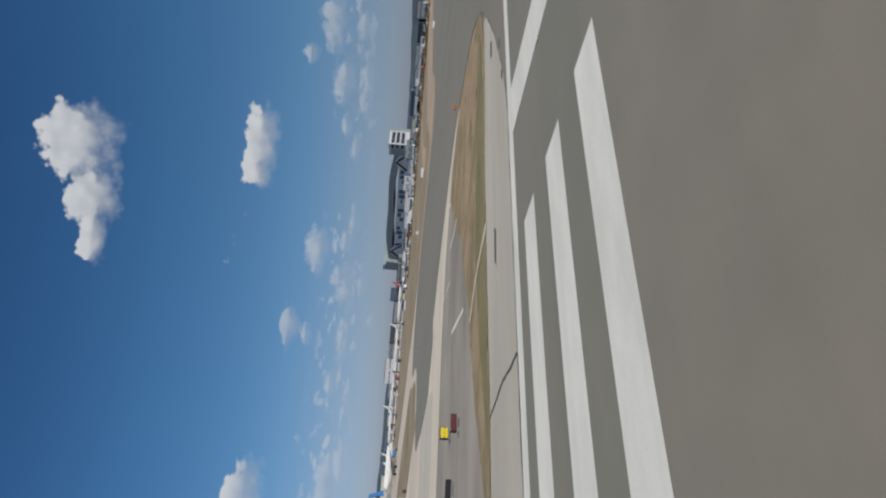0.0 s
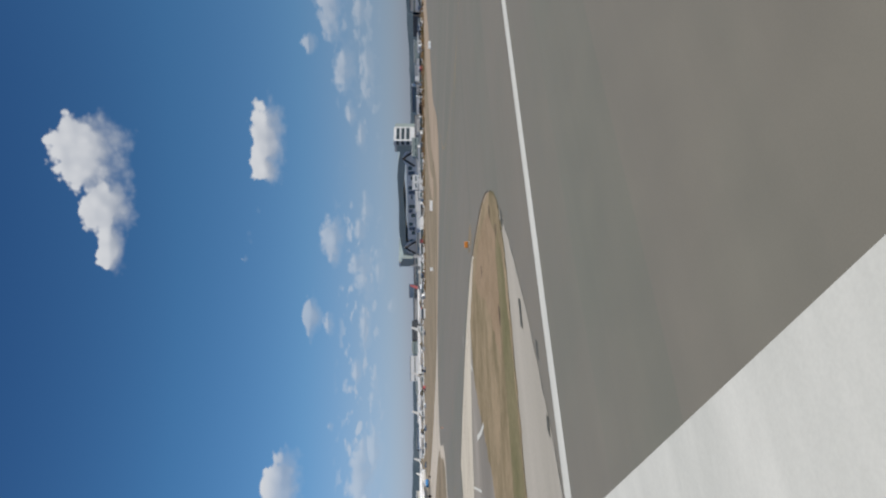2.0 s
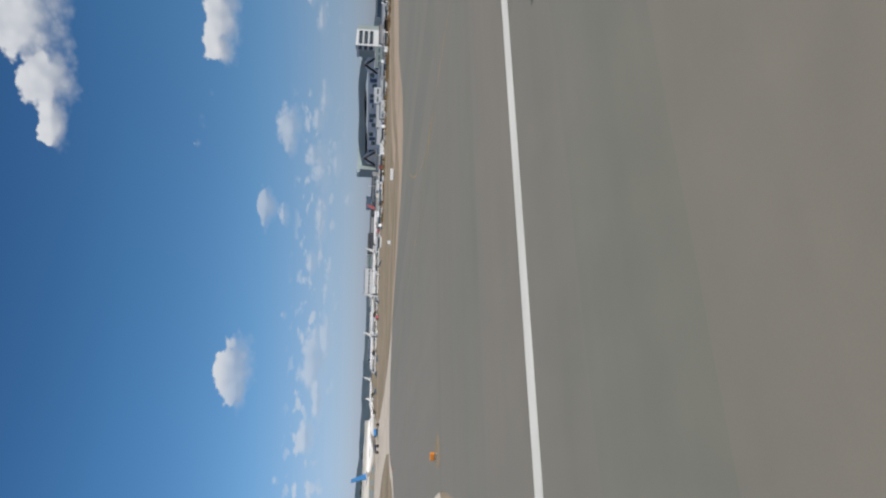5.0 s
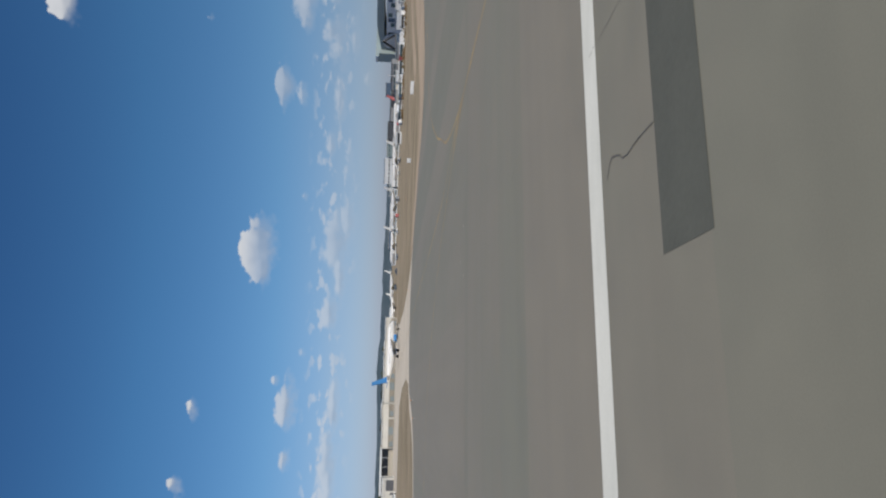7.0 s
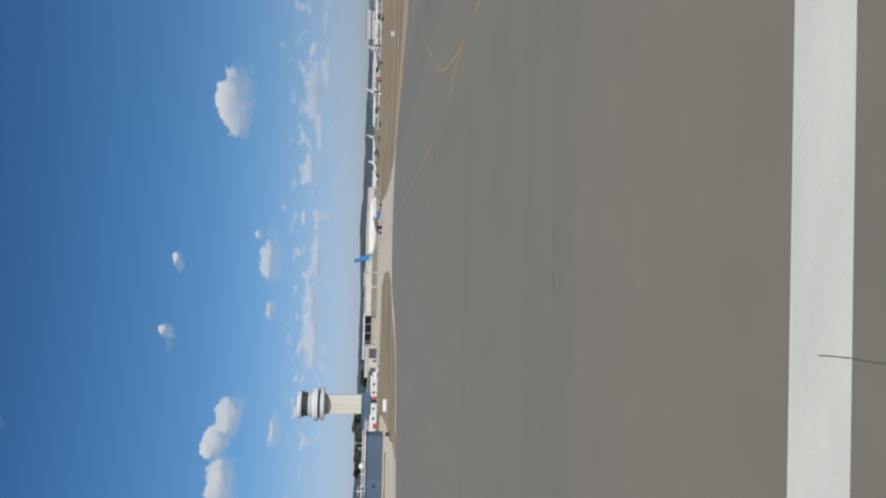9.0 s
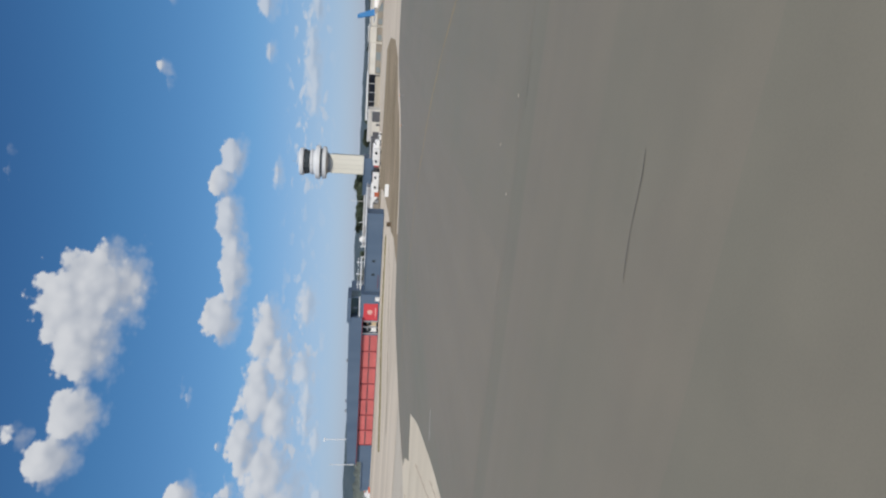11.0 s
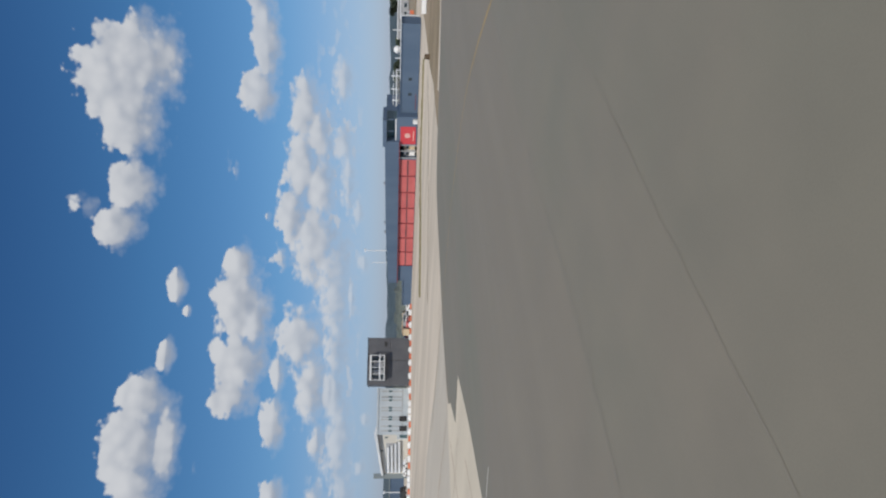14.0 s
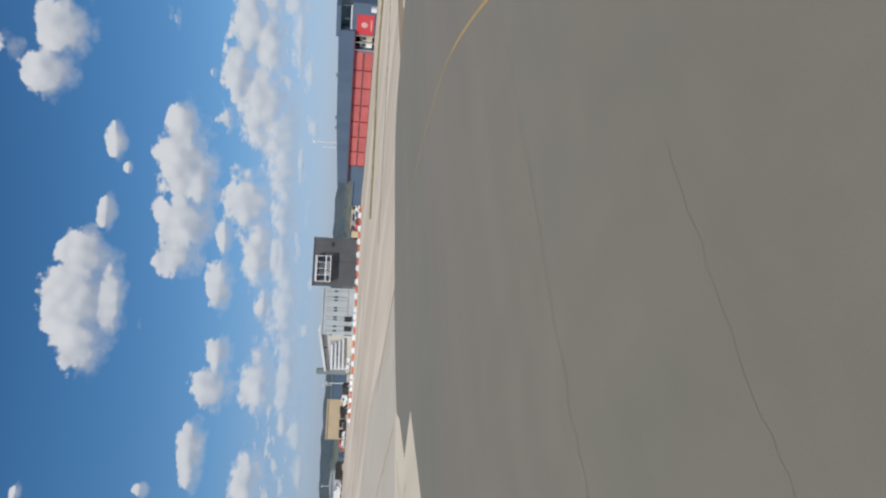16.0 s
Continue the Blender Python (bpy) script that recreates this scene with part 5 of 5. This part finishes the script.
def build_trees():
    kinds = [build_tree(k, 11.0 + k) for k in range(3)]
    rnd = random.Random(5)
    spots = [(-42 - 3.8 * k, 481 + rnd.uniform(-4, 4), rnd.uniform(1.0, 1.2)) for k in range(12)]
    spots += [(105 - 5.5 * k, 496 + rnd.uniform(-6, 6), rnd.uniform(0.62, 0.85)) for k in range(24)]
    spots += [(-95 - 6 * k, 440 + rnd.uniform(-15, 15), rnd.uniform(0.55, 0.8)) for k in range(14)]
    spots += [(-72 - 7.5 * k, 338 + rnd.uniform(-6, 6), rnd.uniform(0.34, 0.5)) for k in range(18)]
    for k, (x, y, size) in enumerate(spots):
        m = pose(x, y, gz(x), 0, 0, rnd.uniform(0, 360))
        if k < 3:
            t = kinds[k]
        else:
            t = kinds[k % 3]
        if k < 3:
            t.matrix_basis = m
            t.scale = (size, size, size)
        else:
            c = copy_thing(t, m)
            c.scale = (size, size, size)


def build_hills():
    """Low wooded ridges all round the far edge."""
    bm = bmesh.new()
    for radius, base, amp, seed in ((2300, 38, 14, 3.0), (3400, 50, 24, 9.0)):
        last = None
        for k in range(361):
            a = math.radians(k)
            top = base + amp * noise.noise((7 * math.cos(a), 7 * math.sin(a), seed)) + 6 * noise.noise((60 * math.cos(a), 60 * math.sin(a), seed))
            top *= 0.5 + 0.5 * min(1, abs(k - 58) / 28)
            c, s = math.cos(a), math.sin(a)
            ring = [bm.verts.new((q * c, q * s, z)) for q, z in ((radius, -6), (radius + 130, top), (radius + 400, -6))]
            if last:
                for p in range(2):
                    bm.faces.new((last[p], ring[p], ring[p + 1], last[p + 1]))
            last = ring
    tagged(link("hill_ridge", bm, M_HILL), "low wooded hills along the horizon, coloured bluish for distance haze", "hill", kind="structure")


def build_big_terminal():
    """The long hall with a swelling grey roof between two end blocks."""
    ax, ay, bx, by = 545, 556, 492, 752
    rz = math.degrees(math.atan2(by - ay, bx - ax)) + 180
    L = math.hypot(bx - ax, by - ay)
    s = thing("terminal_hall", "long terminal hall under a swelling grey roof", "terminal", (ax + bx) / 2, (ay + by) / 2, 0, rz)
    h = L / 2
    n = 28
    span = [-h + 14 + (L - 28) * k / n for k in range(n + 1)]
    top = [(x, 24.0 + 6.5 * math.sin(math.pi * k / n) ** 1.5 + 1.9 * math.sin(math.pi * 3 * k / n)) for k, x in enumerate(span)]
    under = [(x, 18.2 + 3.4 * math.sin(math.pi * k / n) + 0.9 * math.sin(math.pi * 4 * k / n)) for k, x in enumerate(span)]
    part("roof", prism(under + top[::-1], -2, 50), M_HALL_ROOF, s, "long grey wavy metal roof")
    part("wall", boxed(-h + 14, h - 14, 0, 46, 0, 18.0), M_WALL_WHITE, s)
    for k in range(22):
        px = -h + 24 + (L - 48) * k / 21
        part("glazing", boxed(px - 2.9, px + 2.9, -0.3, -0.01, 8 if k % 3 else 11, 16 if k % 4 else 13), (M_TEAL_GLASS, M_SLATE, M_TEAL_GLASS, M_WALL_WHITE)[k % 4], s, "tall facade bay")
    for side in (-1, 1):
        x0 = side * (h - 8.5)
        e = part("end_block", boxed(x0 - 8.5, x0 + 1.0, -8, 40, 0, 31), M_HALL_ROOF, s, "plain grey end block")
        f = part("frame_block", boxed(x0 + 1.0, x0 + 7.0, -9, 22, 0, 32 if side > 0 else 27), M_WALL_WHITE if side > 0 else M_HALL_ROOF, s, "pale framed block with dark window slots" if side > 0 else "plain grey end block")
        for r in range(3 if side > 0 else 0):
            part("slot", boxed(x0 + 1.7, x0 + 6.3, -9.4, -9.01, 13.5 + 5.8 * r, 17.4 + 5.8 * r), M_GLASS, f, "dark window slot")
            part("slot", boxed(x0 + 7.01, x0 + 7.3, -6, 19, 13.5 + 5.8 * r, 17.4 + 5.8 * r), M_GLASS, f, "dark window slot")
        part("white_band", boxed(x0 - 8.6, x0 + 1.0, -8.5, -8.02, 28.6, 30.8), M_WALL_WHITE, e, "white band")
        # a leaning strut pair beside each block
        bm = bmesh.new()
        px = side * (h - 30)
        tube(bm, (px - 11, -3.6, 8), (px, -3.6, 22), 1.2, n=8)
        tube(bm, (px + 11, -3.6, 8), (px, -3.6, 22), 1.2, n=8)
        part("strut", bm, M_BLACK, s, "dark leaning strut pair")
        part("gable", prism([(px - 13, 8), (px + 13, 8), (px + 9, 19), (px, 23), (px - 9, 19)], -2.9, -2.4), M_WALL_WHITE, s, "white triangular gable")


def build_far_rows():
    """The crowd of airport buildings in the far north-east."""
    rnd = random.Random(21)
    walls, roofs = [M_WALL_WHITE, M_WALL_WHITE, M_WALL_GREY, M_WALL_WHITE, M_WALL_CREAM], [M_ARCH, M_WALL_WHITE, M_SLATE, M_WALL_WHITE]
    k = 0

    def row(az0, az1, dist, wide, high, gap, paint=None):
        nonlocal k
        az = az0
        while az < az1:
            w, h = wide * rnd.uniform(0.6, 1.4), high * rnd.uniform(0.7, 1.25)
            a = math.radians(az + math.degrees(w / 2 / dist))
            x, y = dist * math.cos(a), dist * math.sin(a)
            house("airport_building", "distant low white and grey airport building with dark windows", "building", x, y, math.degrees(a) - 90 + rnd.uniform(-12, 12), w, 16, h,
                  (paint or walls)[k % len(paint or walls)], (paint or roofs)[(k + 1) % len(paint or roofs)], max(2, int(w / 5)), max(1, int(h / 4.4)), 4.6, 1.2, 1.6, 4.2, M_TEAL_GLASS if k % 2 else M_GLASS, group="distant airport buildings")
            az += math.degrees((w + gap * rnd.uniform(0.2, 1.6)) / dist)
            k += 1

    dark = [M_SLATE, M_WALL_GREY, M_DARK_CLAD, M_HALL_ROOF, M_WALL_WHITE]
    pale = [M_WALL_WHITE, M_WHITE_PLASTIC, M_WALL_WHITE]
    row(32.5, 45.5, 680, 20, 9, 4, dark)
    row(32.5, 46, 560, 11, 4.5, 5)
    row(32.5, 60, 470, 6, 2.8, 7, pale)
    row(45.5, 58.5, 640, 20, 8, 3, dark + pale)
    row(46, 58, 520, 12, 4.2, 8)
    row(58.7, 66.5, 870, 26, 15, 2, dark)
    row(59, 72, 640, 18, 5.2, 1.5, pale)
    row(66.5, 71.5, 900, 24, 10, 6, dark)
    row(72.5, 80, 800, 16, 4.5, 24)


def build_low_terminal():
    s = thing("low_terminal", "long low pale terminal building by the apron", "terminal", 68, 420, 0, 0)
    for x0, x1, y0, h in ((-34, -16, 0.0, 7.2), (-15.9, -7.0, 1.2, 7.8), (-6.9, 31.8, 0.6, 7.1), (31.9, 47, 1.5, 6.7)):
        w = part("wall", boxed(x0, x1, y0, 14, 0, h), M_WALL_CREAM, s)
        part("roof", boxed(x0 - 0.2, x1 + 0.02, y0 - 0.5, 14.2, h, h + 0.35), M_WALL_WHITE, s, "flat white roof edge")
        # the ground storey's shade is put in as a duller wall strip
        part("shade_strip", boxed(x0 + 0.4, x1 - 0.4, y0 - 0.25, y0 - 0.003, 0, 3.3), M_ASPHALT_OLD, w, "dull grey-brown strip for the shaded ground storey")
        for k in range(int((x1 - x0) / 7)):
            part("door", boxed(x0 + 1.2 + 7 * k, x0 + 4.2 + 7 * k + 1.5 * (k % 2), y0 - 0.3, y0 - 0.252, 0.2, 2.6 + 0.5 * (k % 2)), M_ARCH, w, "dark glazed doorway")
    d = thing("open_hangar", "low open hangar with a dark front", "hangar", 20, 424, 0, 0)
    part("wall", boxed(-13.5, 13.5, 3, 16, 0, 6.8), M_DARK_CLAD, d, "dark recessed front")
    part("roof", boxed(-14, 14, -0.5, 16.3, 6.8, 7.9), M_WALL_WHITE, d, "white fascia")
    part("fence", boxed(-13.5, 13.5, -0.9, -0.6, 0, 2.8), M_SHOULDER, d, "dull low wall before the hangar")
    for k in range(6):
        part("column", boxed(-13.6 + 5.4 * k, -13.2 + 5.4 * k, 0, 0.4, 0, 6.8), M_STEEL, d)


def mast(x, y, h, lamps=True):
    s = thing("light_mast", "tall thin floodlight mast", "mast", x, y)
    bm = bmesh.new()
    tube(bm, (0, 0, 0), (0, 0, h), 0.28, 0.14, 10)
    part("pole", bm, M_WALL_WHITE, s)
    if lamps:
        part("head", boxed(-0.7, 0.7, -0.25, 0.25, h - 0.5, h + 0.1), M_WALL_WHITE, s)


def build_clutter():
    white, grey = M_WHITE_PLASTIC, M_WALL_GREY
    rnd = random.Random(8)
    paints = [white, white, grey, M_BLACK, white, M_RED, M_SLATE]
    words = ["white", "white", "grey", "black", "white", "red", "blue-grey"]
    # before the western buildings
    for k in range(9):
        p = rnd.randrange(7)
        vehicle(-118 - 6 * k + rnd.uniform(-2, 2), 162 - 2.2 * k + rnd.uniform(-2, 3), rnd.choice((0, 180)) + rnd.uniform(-6, 6), words[p] + " vehicle parked before the buildings", paints[p], rnd.choice(("car", "van", "car")))
    for k in range(12):
        p = rnd.randrange(7)
        vehicle(-74 - 2.9 * k, 196 + 9 * rnd.random() - 0.6 * k, 50 + rnd.uniform(-15, 15), words[p] + " vehicle in the parking area behind the barriers", paints[p], rnd.choice(("car", "car", "van")))
    for k in range(20):
        a, d = math.radians(138.7 + 0.16 * k), 198 + 11 * (k % 5) + rnd.uniform(-2, 2)
        p = (k * 5) % 6
        vehicle(78.9 + d * math.cos(a), 59.1 + d * math.sin(a), 50 + 25 * (k % 4), ("white", "grey", "red", "tan", "dark", "white")[p] + " car parked between the station and the tower", (white, grey, M_RED, M_WALL_TAN, M_BLACK, white)[p], "van" if k % 6 == 3 else "car")
    # containers by the side wing
    for k, (x, z, mat) in enumerate(((-65.5, 0, M_WHITE_PLASTIC), (-68.8, 0, M_RED), (-72.5, 0, M_WALL_GREY))):
        s = thing("container", ("white", "red", "grey")[k] + " steel storage container", "container", x - 4, 196 + (x + 65.5) * 0.8, z * 0.7 + 0.02, 40, "storage containers")
        s.scale = (0.8, 0.8, 0.55)
        part("body", boxed(-1.6, 1.6, 0, 2.4, 0, 2.28, bevel=0.03), mat, s)
        for q in range(6):
            part("rib", boxed(-1.4 + 0.52 * q, -1.25 + 0.52 * q, -0.05, -0.003, 0.1, 2.15), mat, s)
    # by the tower and the low terminal
    for k in range(8):
        p = rnd.randrange(7)
        vehicle(-14 + 5.5 * k + rnd.uniform(-1, 1), 284 + rnd.uniform(-3, 6), rnd.uniform(-15, 15), words[p] + " vehicle parked near the tower", paints[p], rnd.choice(("truck", "van", "car")))
    vehicle(13, 300, 5, "dark grey truck by the hangars", M_SLATE, "truck")
    vehicle(9, 304, 5, "dark grey truck by the hangars", M_SLATE, "truck")
    # far field
    for k in range(26):
        p = rnd.randrange(7)
        a = math.radians(33 + 1.6 * k)
        d = 470 + rnd.uniform(-25, 25)
        vehicle(d * math.cos(a), d * math.sin(a), rnd.uniform(0, 360), words[p] + " airport vehicle on the far apron", paints[p], rnd.choice(("truck", "van", "truck") if k < 17 else ("car", "car", "van")))
    for k in range(7):
        vehicle(-16 - 3.4 * k, 331 + rnd.uniform(-3, 3), rnd.uniform(60, 120), ("white", "grey", "white", "red", "white", "black", "white")[k] + " car parked under the long store", (white, grey, white, M_RED, white, M_BLACK, white)[k], "car" if k % 3 else "van")
    for k in range(5):
        vehicle(-162.5 + 2.4 * k, 153 + 3.3 * k, 155 + 6 * k, ("black", "grey", "black", "white", "dark blue-grey")[k] + " car parked before the tan building", (M_BLACK, grey, M_BLACK, white, M_SLATE)[k], "van" if k == 2 else "car")
    for k in range(16):
        p = rnd.randrange(7)
        vehicle(-172 - 3.6 * k + rnd.uniform(-1, 1), 149 - 1.0 * k + 6 * rnd.random(), rnd.uniform(40, 90), words[p] + " vehicle crowded in the western car park", paints[p], rnd.choice(("car", "van", "car", "truck")))
    mast(-160, 173.8, 8.6)
    mast(-75, 222, 16.4)
    mast(-145, 292.5, 17.6, False)
    mast(-60, 470, 17, False)
    mast(-219, 201, 11)
    mast(-236, 157, 9)


def build_hedge():
    """Rusty brown bushes scattered before the far eastern buildings."""
    rnd = random.Random(77)
    verts, faces = [], []
    for k in range(170):
        a = math.radians(rnd.choice((rnd.uniform(33, 58), rnd.uniform(36, 46))))
        d = rnd.uniform(400, 455)
        w, h = rnd.uniform(1.2, 3.2), rnd.uniform(1.0, 2.6)
        for q in range(26):
            b = rnd.uniform(0, math.tau)
            r = math.sqrt(rnd.random())
            z = h * rnd.random() * math.sqrt(max(0.05, 1 - r * r))
            c = Vector((d * math.cos(a) + w * r * math.cos(b), d * math.sin(a) + w * r * math.sin(b), z))
            u = Vector((rnd.gauss(0, 1), rnd.gauss(0, 1), rnd.gauss(0, 1))).normalized() * 0.45
            v = u.orthogonal().normalized() * 0.45
            i = len(verts)
            verts += [tuple(c + u), tuple(c + v), tuple(c - u), tuple(c - v)]
            faces.append((i, i + 1, i + 2, i + 3))
    me = bpy.data.meshes.new("bushes")
    me.from_pydata(verts, [], faces)
    me.materials.append(M_RUST_LEAF)
    tagged(new("bushes", me), "rusty brown bushes before the far buildings", "bush", kind="stuff")


build_hedge()
build_west_buildings()
build_control_tower()
build_trailers()
build_yard()
build_low_terminal()
build_big_terminal()
build_far_rows()
build_hills()
build_trees()
build_clutter()
aircraft(83.7, 293.6, 30.4, 33, "white airliner with a blue tail parked on the apron", M_BLUE)
aircraft(129, 480, 184, 22, "small white airliner parked by the terminal", M_PLANE_WHITE)
for x, y, rz, L, label, mat in (
    (330, 500, 60, 34, "white airliner parked before the terminal hall", M_PLANE_WHITE), (300, 520, 150, 36, "white airliner with a red tail parked on the far apron", M_RED),
    (268, 540, 150, 34, "white airliner parked on the far apron", M_PLANE_WHITE), (232, 560, 140, 36, "white airliner parked on the far apron", M_PLANE_WHITE),
    (196, 560, 150, 34, "white airliner parked on the far apron", M_PLANE_WHITE), (165, 590, 150, 30, "white airliner parked on the far apron", M_PLANE_WHITE)):
    aircraft(x, y, rz, L, label, mat)
